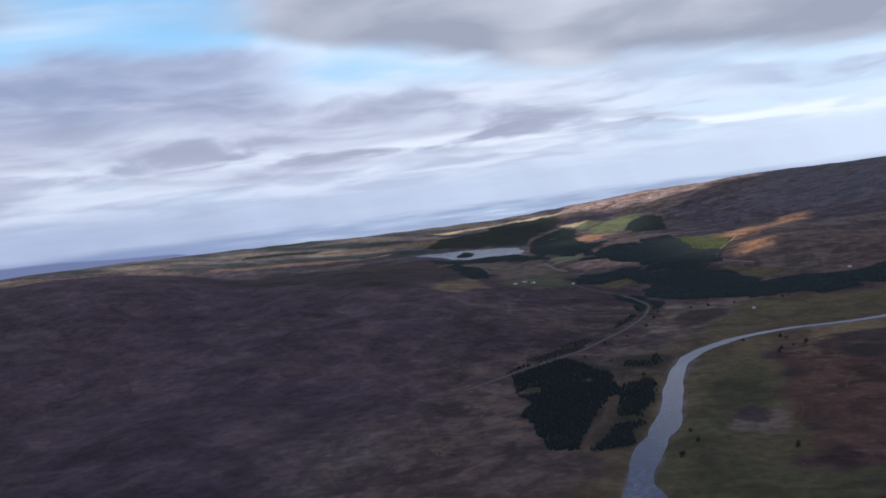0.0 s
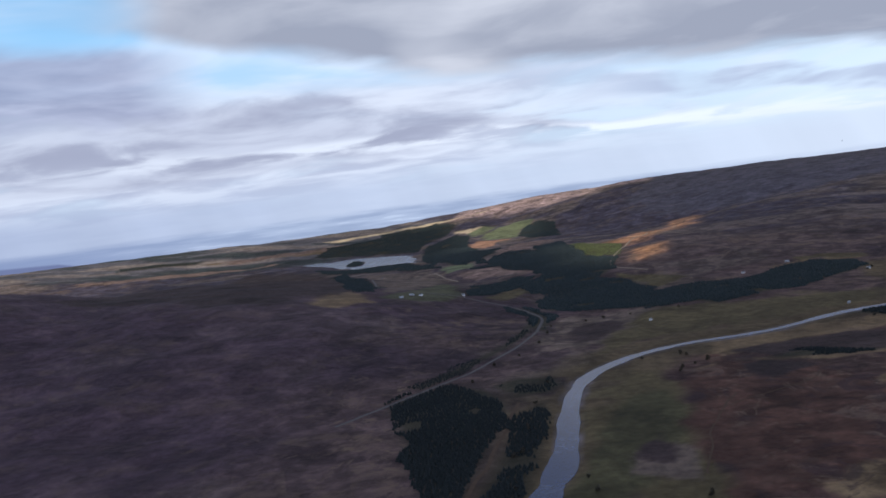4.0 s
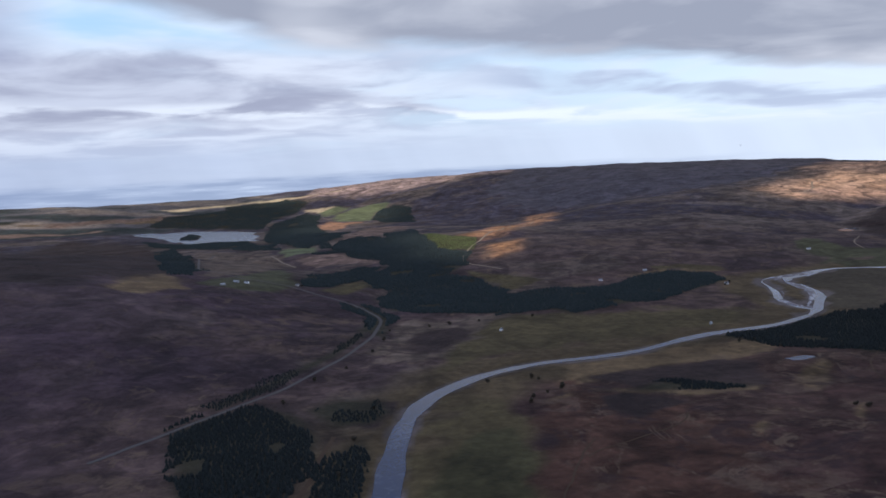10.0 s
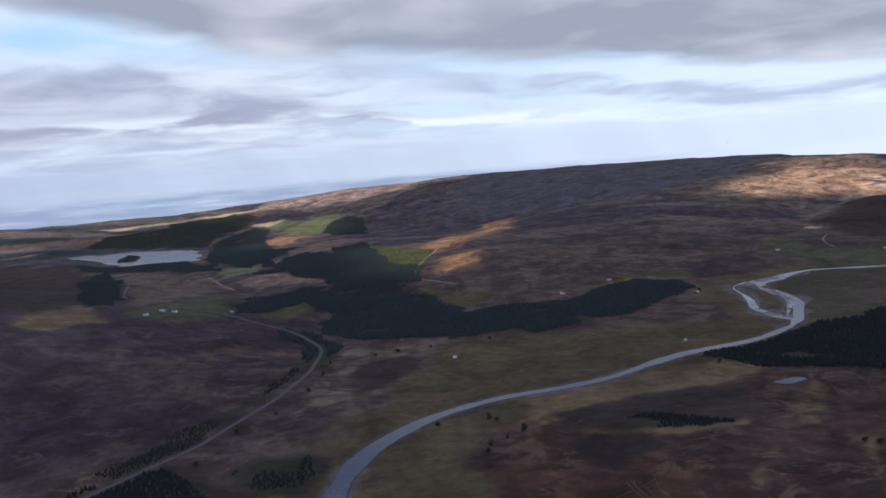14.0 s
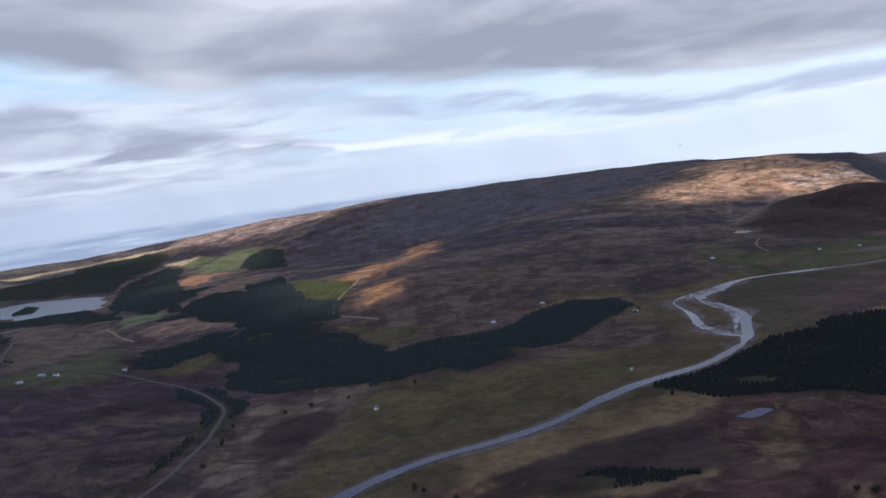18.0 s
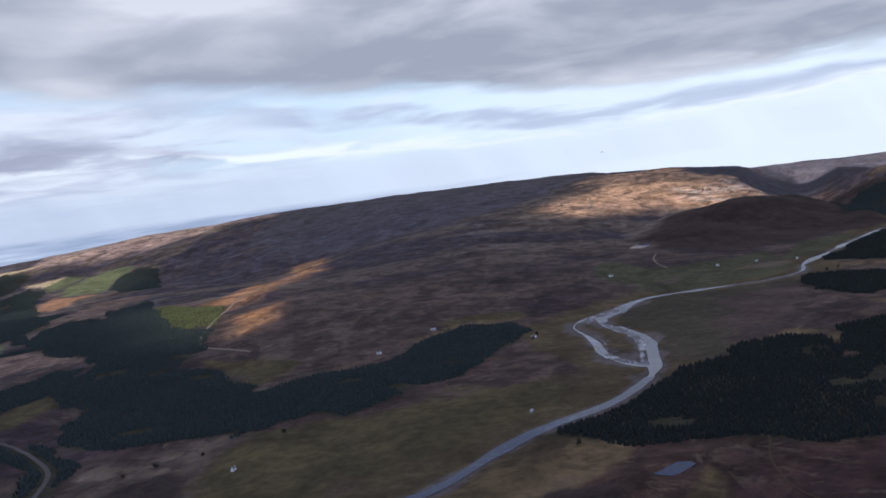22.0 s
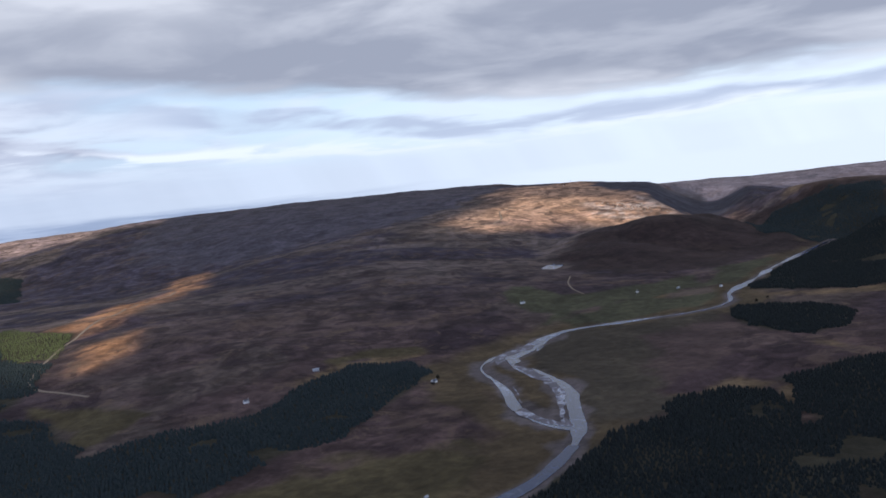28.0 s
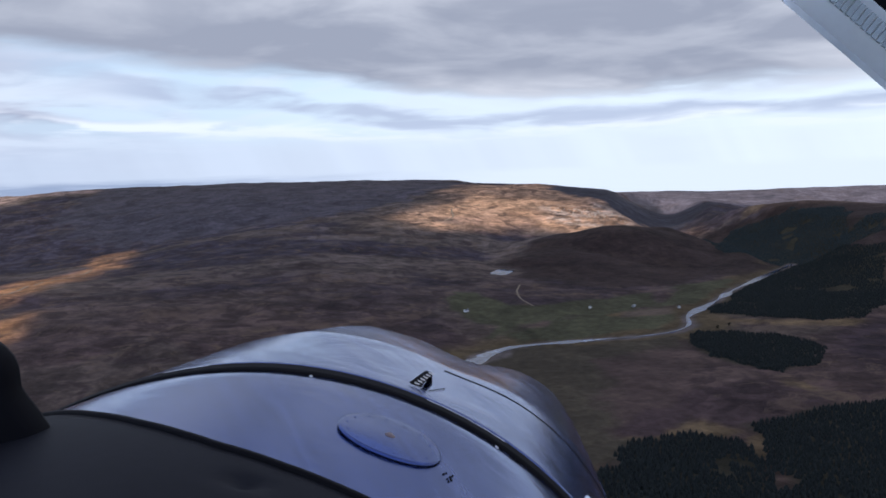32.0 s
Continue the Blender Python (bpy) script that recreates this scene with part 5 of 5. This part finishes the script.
# ---- the light aircraft's nose, at the end of the flight ----
def paint_material():
    m, t, s = material("blue_metallic_paint")
    where = t.nodes.new("ShaderNodeTexCoord").outputs["Object"]
    wear = noise_of(t, where, 9.0, 8.0, 0.65, 0.6)
    smear = noise_of(t, where, 2.5, 5.0, 0.5, 1.2)
    along = t.nodes.new("ShaderNodeMapping")
    t.links.new(where, along.inputs["Vector"])
    along.inputs["Rotation"].default_value = (0, 0, radians(24))
    along.inputs["Scale"].default_value = (34.0, 2.2, 12.0)
    streak = noise_of(t, along.outputs[0], 1.0, 7.0, 0.62, 0.3)
    col = mix(t, ramp(t, streak, 0.35, 0.68), (0.026, 0.042, 0.140), (0.066, 0.092, 0.235))
    fleck = ramp(t, noise_of(t, where, 60.0, 4.0, 0.7), 0.66, 0.74)
    col = mix(t, maths(t, "MULTIPLY", fleck, 0.35), col, (0.14, 0.15, 0.19))
    t.links.new(mix(t, ramp(t, wear, 0.35, 0.65), col, (0.040, 0.060, 0.180)), s.inputs["Base Color"])
    t.links.new(maths(t, "ADD", ramp(t, smear, 0.3, 0.7, 0.10, 0.22, False), ramp(t, streak, 0.3, 0.7, -0.03, 0.10, False)), s.inputs["Roughness"])
    s.inputs["Metallic"].default_value = 0.85
    s.inputs["Specular Tint"].default_value = (0.80, 0.86, 1.0, 1.0)
    s.inputs["Coat Weight"].default_value = 0.3
    s.inputs["Coat Roughness"].default_value = 0.15
    bump(t, s, smear, 0.4, 0.012)
    return m


PAINT = paint_material()
VINYL = plain("black_vinyl", (0.0085, 0.0085, 0.011), 0.6, 0.3, 60.0)
RUBBER = plain("black_rubber", (0.0042, 0.004, 0.0048), 0.7, 0.3, 30.0)
STEEL = plain("bare_steel", (0.5, 0.5, 0.52), 0.35, 0.2, 40.0, 0.9)
LATCH = plain("dull_brass", (0.16, 0.11, 0.10), 0.5, 0.3, 60.0)
LENS = plain("white_lens", (0.8, 0.8, 0.78), 0.2, 0.05, 10.0)
for dull in (VINYL, RUBBER):
    dull.node_tree.nodes["Principled BSDF"].inputs["Specular IOR Level"].default_value = 0.06
WEBBING = plain("grey_webbing", (0.70, 0.74, 0.72), 0.9, 0.3, 160.0)

web = WEBBING.node_tree
through_cloth = web.nodes.new("ShaderNodeBsdfTranslucent")
through_cloth.inputs[0].default_value = (0.90, 0.94, 0.94, 1)
half = web.nodes.new("ShaderNodeMixShader")
half.inputs[0].default_value = 0.8
web.links.new(web.nodes["Principled BSDF"].outputs[0], half.inputs[1])
web.links.new(through_cloth.outputs[0], half.inputs[2])
web.links.new(half.outputs[0], web.nodes["Material Output"].inputs[0])

MIDDLE = -0.334


def crown(a):
    return float(np.interp(a, (0.3, 0.8, 1.05, 1.4, 1.65, 1.9, 1.97, 2.0), (-0.25, -0.25, -0.25, -0.274, -0.313, -0.359, -0.42, -0.55)))


def drop(b, a):
    d = abs(b - MIDDLE)
    s = min(max((a - 1.05) / 0.85, 0), 1)
    near = 0.9 * d * d + 0.2 * (d / 0.60) ** 6 + 0.004 * min(max((a - 0.975) / 0.065, 0), 1) ** 2 * (a < 1.045)
    far = 0.30 * d * d / (d + 0.03) + 0.17 * (d / 0.52) ** 9 + 0.020 * math.exp(-((d - 0.24) / 0.08) ** 2)
    return near * (1 - s) + far * s


def skin(b, a, lift=0.0):
    return (a, b, crown(a) - drop(b, a) + lift)


eye = flight_pose(*FLIGHT[-1][1:])


def seated(p):
    """Forward, right and up of the pilot's eye, to the world."""
    a, b, c = p
    return eye @ Vector((b + 0.0807 * a, c + 0.0946 * a, -a))


aircraft = new("light_aircraft")
aircraft.location = seated((1.2, MIDDLE, -0.6))
tagged(aircraft, "blue light aircraft nose with black glare shield, in flight", "aircraft")
bpy.context.view_layer.update()
back = aircraft.matrix_basis.inverted()


def fit_part(name, bm, mat, parent, label="", smooth=True):
    for v in bm.verts:
        v.co = back @ seated(v.co)
    bmesh.ops.recalc_face_normals(bm, faces=bm.faces[:])
    me = bpy.data.meshes.new(name)
    bm.to_mesh(me)
    bm.free()
    if smooth:
        me.shade_smooth()
    me.materials.append(mat)
    return link_part(name, me, parent, label)


def panel(rows, cols, thick=0.003):
    """A sheet over rows of a and columns of b, with thickness below it."""
    bm = bmesh.new()
    for down in (0, thick):
        grid = [[bm.verts.new(skin(b, a, -down)) for b in cols] for a in rows]
        for r, s in zip(grid[:-1], grid[1:]):
            for i in range(len(cols) - 1):
                bm.faces.new((r[i], r[i + 1], s[i + 1], s[i]))
        if down:
            n, c = len(rows), len(cols)
            rim = [(0, i) for i in range(c)] + [(j, c - 1) for j in range(1, n)] + [(n - 1, i) for i in range(c - 2, -1, -1)] + [(j, 0) for j in range(n - 2, 0, -1)]
            for p, q in zip(rim, rim[1:] + rim[:1]):
                bm.faces.new((first[p[0]][p[1]], first[q[0]][q[1]], grid[q[0]][q[1]], grid[p[0]][p[1]]))
        first = grid
    return bm


SPAN = [MIDDLE + 0.56 * math.sin(radians(x)) for x in np.linspace(-90, 90, 61)]
deck = fit_part("top_deck", panel(np.linspace(0.62, 1.040, 22), SPAN), PAINT, aircraft, "blue painted panel ahead of the windscreen")
hood = fit_part("cowling", panel(np.linspace(1.062, 1.90, 40), [MIDDLE + 0.53 * math.sin(radians(x)) for x in np.linspace(-90, 90, 61)]), PAINT, aircraft, "blue engine cowling with rounded cheeks")


def strip(rows, wide, lift, thick, cols):
    bm = bmesh.new()
    bm2 = []
    for a0 in (rows - wide / 2, rows + wide / 2):
        bm2.append([(bm.verts.new(skin(b, a0, lift)), bm.verts.new(skin(b, a0, lift - thick))) for b in cols])
    for i in range(len(cols) - 1):
        (p, pl), (q, ql) = bm2[0][i], bm2[0][i + 1]
        (r, rl), (s, sl) = bm2[1][i], bm2[1][i + 1]
        for f in ((p, q, s, r), (pl, rl, sl, ql), (p, pl, ql, q), (r, s, sl, rl)):
            bm.faces.new(f)
    return bm


fit_part("seam", strip(1.051, 0.028, 0.0012, 0.02, SPAN), RUBBER, hood, "black rubber seam between panels")
fit_part("seam", strip(1.345, 0.004, 0.001, 0.004, [b for b in SPAN if b > -0.12]), RUBBER, hood, "dark joint across the cheek")
# flat lip of the engine cowling, and its side skirts
for side in (-1, 1):
    bm = bmesh.new()
    edge = MIDDLE + side * 0.53
    up, low = [], []
    for a in np.linspace(1.062, 1.9, 16):
        top = skin(edge, a)
        up.append(bm.verts.new(top))
        low.append(bm.verts.new((a, edge - side * 0.08, top[2] - 0.35)))
    for i in range(15):
        bm.faces.new((up[i], up[i + 1], low[i + 1], low[i]))
    fit_part("side_panel", bm, PAINT, aircraft)
# the round access plate
bm = bmesh.new()
ca, cb = 0.878, -0.128
for r, lift in ((0.055, 0.001), (0.055, 0.0035), (0.052, 0.0042), (0.0, 0.0042)):
    ring = [bm.verts.new(skin(cb + math.cos(k * 6.2832 / 48) * r, ca + math.sin(k * 6.2832 / 48) * r, lift)) for k in range(48 if r else 1)]
    if lift > 0.001:
        for k in range(48):
            if r:
                bm.faces.new((last[k], last[(k + 1) % 48], ring[(k + 1) % 48], ring[k]))
            else:
                bm.faces.new((last[k], last[(k + 1) % 48], ring[0]))
    last = ring
plate = fit_part("access_plate", bm, PAINT, deck, "round blue access plate")


def stud(a, b, r, h, mat, parent, name, label=""):
    bm = bmesh.new()
    rings = [[bm.verts.new(skin(b + math.cos(k * 6.2832 / 12) * q, a + math.sin(k * 6.2832 / 12) * q, z)) for k in range(12)] for q, z in ((r, 0.0), (r, h * 0.7), (r * 0.6, h))]
    for p, q in zip(rings[:-1], rings[1:]):
        for k in range(12):
            bm.faces.new((p[k], p[(k + 1) % 12], q[(k + 1) % 12], q[k]))
    bm.faces.new(rings[-1])
    return fit_part(name, bm, mat, parent, label)


stud(0.878, -0.128, 0.0055, 0.006, LATCH, plate, "latch", "small brown latch in the plate")
for a, b in ((1.028, -0.015), (1.028, -0.25)):
    stud(a, b, 0.0022, 0.002, STEEL, deck, "screw", "small bright steel screw")
for k in range(14):
    w = k * 6.2832 / 14
    stud(0.878 + math.sin(w) * 0.046, -0.128 + math.cos(w) * 0.046, 0.0012, 0.0048, PAINT, deck, "rivet")
rng = random.Random(6)
for k in range(9):
    stud(0.848 + rng.uniform(-0.012, 0.012), -0.064 + rng.uniform(-0.008, 0.008), 0.0011, 0.0012, RUBBER, deck, "screw", "small dark screw head")
# bare metal along the panel edges, where the paint has worn off
for a, ends in ((1.0385, ((4, 9), (13, 14), (20, 24), (30, 31), (41, 43), (47, 48))), (1.0635, ((8, 12), (26, 27), (38, 41), (52, 54)))):
    for i, j in ends:
        fit_part("worn_edge", strip(a, 0.0022, 0.0012, 0.002, SPAN[i:j + 2]), STEEL, deck, "bright worn metal edge")
stud(1.10, 0.113, 0.010, 0.02, LENS, hood, "lamp", "small white lamp on the cheek")
# louvred vent: a dark slanting slot with bright ribs, and a row of slits beside it
va, vb = 1.15, -0.128
bm = bmesh.new()
q = [bm.verts.new(skin(vb + x, va + y, h)) for x, y, h in ((-0.010, -0.028, 0.0015), (0.007, -0.028, 0.0015), (0.017, 0.028, 0.018), (0.008, 0.028, 0.018))]
q += [bm.verts.new(skin(vb + x, va + y, 0.0)) for x, y in ((0.017, 0.034), (0.008, 0.034))]
bm.faces.new((q[3], q[2], q[4], q[5]))
bm.faces.new(q[:4])
fit_part("vent", bm, RUBBER, hood, "black louvred cooling vent", False)
for k in range(6):
    y = -0.026 + k * 0.009
    x0 = -0.002 + 0.0030 * k
    bm = bmesh.new()
    q = [bm.verts.new(skin(vb + x, va + yy, h)) for x, yy, h in ((x0, y, 0.0035 + 0.0027 * k), (x0 + 0.0065, y, 0.0035 + 0.0027 * k), (x0 + 0.0065, y + 0.003, 0.0052 + 0.0027 * k), (x0, y + 0.003, 0.0052 + 0.0027 * k))]
    bm.faces.new(q)
    fit_part("louvre", bm, STEEL, hood, "", False)
for k in range(5):
    y = -0.024 + k * 0.013
    bm = bmesh.new()
    x0 = 0.017 + 0.0035 * k
    q = [bm.verts.new(skin(vb + x, va + yy, 0.001 + 0.0005 * w)) for x, yy, w in ((x0, y, 0), (x0 + 0.003, y, 0), (x0 + 0.0045, y + 0.008, 1), (x0 + 0.0015, y + 0.008, 1))]
    bm.faces.new(q)
    fit_part("slit", bm, RUBBER, hood, "", False)

# glare shield over the instruments, with a padded edge and a dimple
def lip_of(b):
    return float(np.interp(b, (-0.66, -0.5, -0.43, -0.36, -0.31, -0.264, -0.2, -0.146, -0.05, 0.16), (1.05, 0.90, 0.838, 0.786, 0.756, 0.732, 0.713, 0.702, 0.686, 0.66)))


bm = bmesh.new()
cols = np.linspace(-0.66, 0.16, 60)
rows = np.linspace(0, 1, 40)
grid = []
for u in rows:
    line = []
    for b in cols:
        lip = lip_of(b)
        a = 0.28 + (lip - 0.28) * u
        _, _, c = skin(b, max(a, 0.5))
        c += 0.012 - 0.006 * u ** 8
        c -= 0.009 * math.exp(-(((a - 0.665) / 0.012) ** 2 + ((b + 0.216) / 0.012) ** 2))
        line.append(bm.verts.new((a, b, c)))
    grid.append(line)
lowline = []
for b in cols:
    lip = lip_of(b)
    lowline.append(bm.verts.new(skin(b, lip + 0.002, -0.004)))
grid.append(lowline)
for r, s in zip(grid[:-1], grid[1:]):
    for i in range(len(cols) - 1):
        bm.faces.new((r[i], r[i + 1], s[i + 1], s[i]))
shield = fit_part("glare_shield", bm, VINYL, aircraft, "matt black vinyl glare shield")
bm = bmesh.new()
prev = None
for b in np.linspace(-0.60, 0.12, 60):
    lip = lip_of(b) + 0.005
    a, _, c = skin(b, lip)
    ring = [bm.verts.new((a + 0.006 * math.cos(k), b, c + 0.004 + 0.006 * math.sin(k))) for k in np.linspace(0, 6.283, 7)[:-1]]
    if prev:
        for k in range(6):
            bm.faces.new((prev[k], prev[(k + 1) % 6], ring[(k + 1) % 6], ring[k]))
    prev = ring
fit_part("edge_trim", bm, RUBBER, shield, "black rubber edge trim")

# windscreen post and roof trim
bm = bmesh.new()
prev = None
for c, edge in ((-0.30, -0.438), (-0.275, -0.445), (-0.258, -0.455), (-0.24, -0.467), (-0.225, -0.479), (-0.2153, -0.4852), (-0.2, -0.487), (-0.193, -0.4885), (-0.184, -0.493), (-0.1753, -0.501), (-0.165, -0.515), (-0.155, -0.535)):
    ring = [bm.verts.new((0.80 + 0.02 * y, edge - x, c)) for x, y in ((0.12, -1), (0.006, -1), (0.0, -0.5), (0.0, 0.5), (0.006, 1), (0.12, 1))]
    if prev:
        for k in range(6):
            bm.faces.new((prev[k], prev[(k + 1) % 6], ring[(k + 1) % 6], ring[k]))
    prev = ring
bm.faces.new(prev)
fit_part("windscreen_post", bm, RUBBER, aircraft, "black padded foot of the windscreen post")


def trim(edges, a, thick):
    bm = bmesh.new()
    rows = []
    for (x0, y0, x1, y1) in edges:
        for d in (0, thick):
            rows.append([bm.verts.new((a + d, x0 + (x1 - x0) * u, y0 + (y1 - y0) * u)) for u in np.linspace(0, 1, 24)])
    for p, q in ((rows[0], rows[2]), (rows[1], rows[3]), (rows[0], rows[1]), (rows[2], rows[3])):
        for i in range(23):
            bm.faces.new((p[i], p[i + 1], q[i + 1], q[i]))
    return bm


RIBBED = plain("ribbed_webbing", (0.38, 0.43, 0.42), 0.9, 0.3, 160.0)
roof = fit_part("roof_trim", trim(((0.151, 0.100, 0.221, 0.040), (0.187, 0.108, 0.238, 0.064)), 0.45, 0.01), WEBBING, aircraft, "pale grey woven trim along the windscreen edge", False)
for k in range(22):
    u = k / 21
    bm = bmesh.new()
    x, y = 0.167 + 0.060 * u, 0.104 - 0.052 * u
    near = [bm.verts.new((0.4485, x + s * 0.0010 + w * 0.60, y - s * 0.0008 + w * 0.75)) for s, w in ((-1, 0.0), (1, 0.0), (1, 0.011), (-1, 0.011))]
    far = [bm.verts.new(v.co + Vector((0.003, 0, 0))) for v in near]
    bm.faces.new(near)
    for a, b in ((0, 1), (1, 2), (2, 3), (3, 0)):
        bm.faces.new((near[a], near[b], far[b], far[a]))
    fit_part("rib", bm, RIBBED, roof, "", False)
fit_part("roof_panel", trim(((0.187, 0.108, 0.238, 0.064), (0.30, 0.20, 0.30, 0.10)), 0.455, 0.01), RUBBER, aircraft, "black roof lining", False)
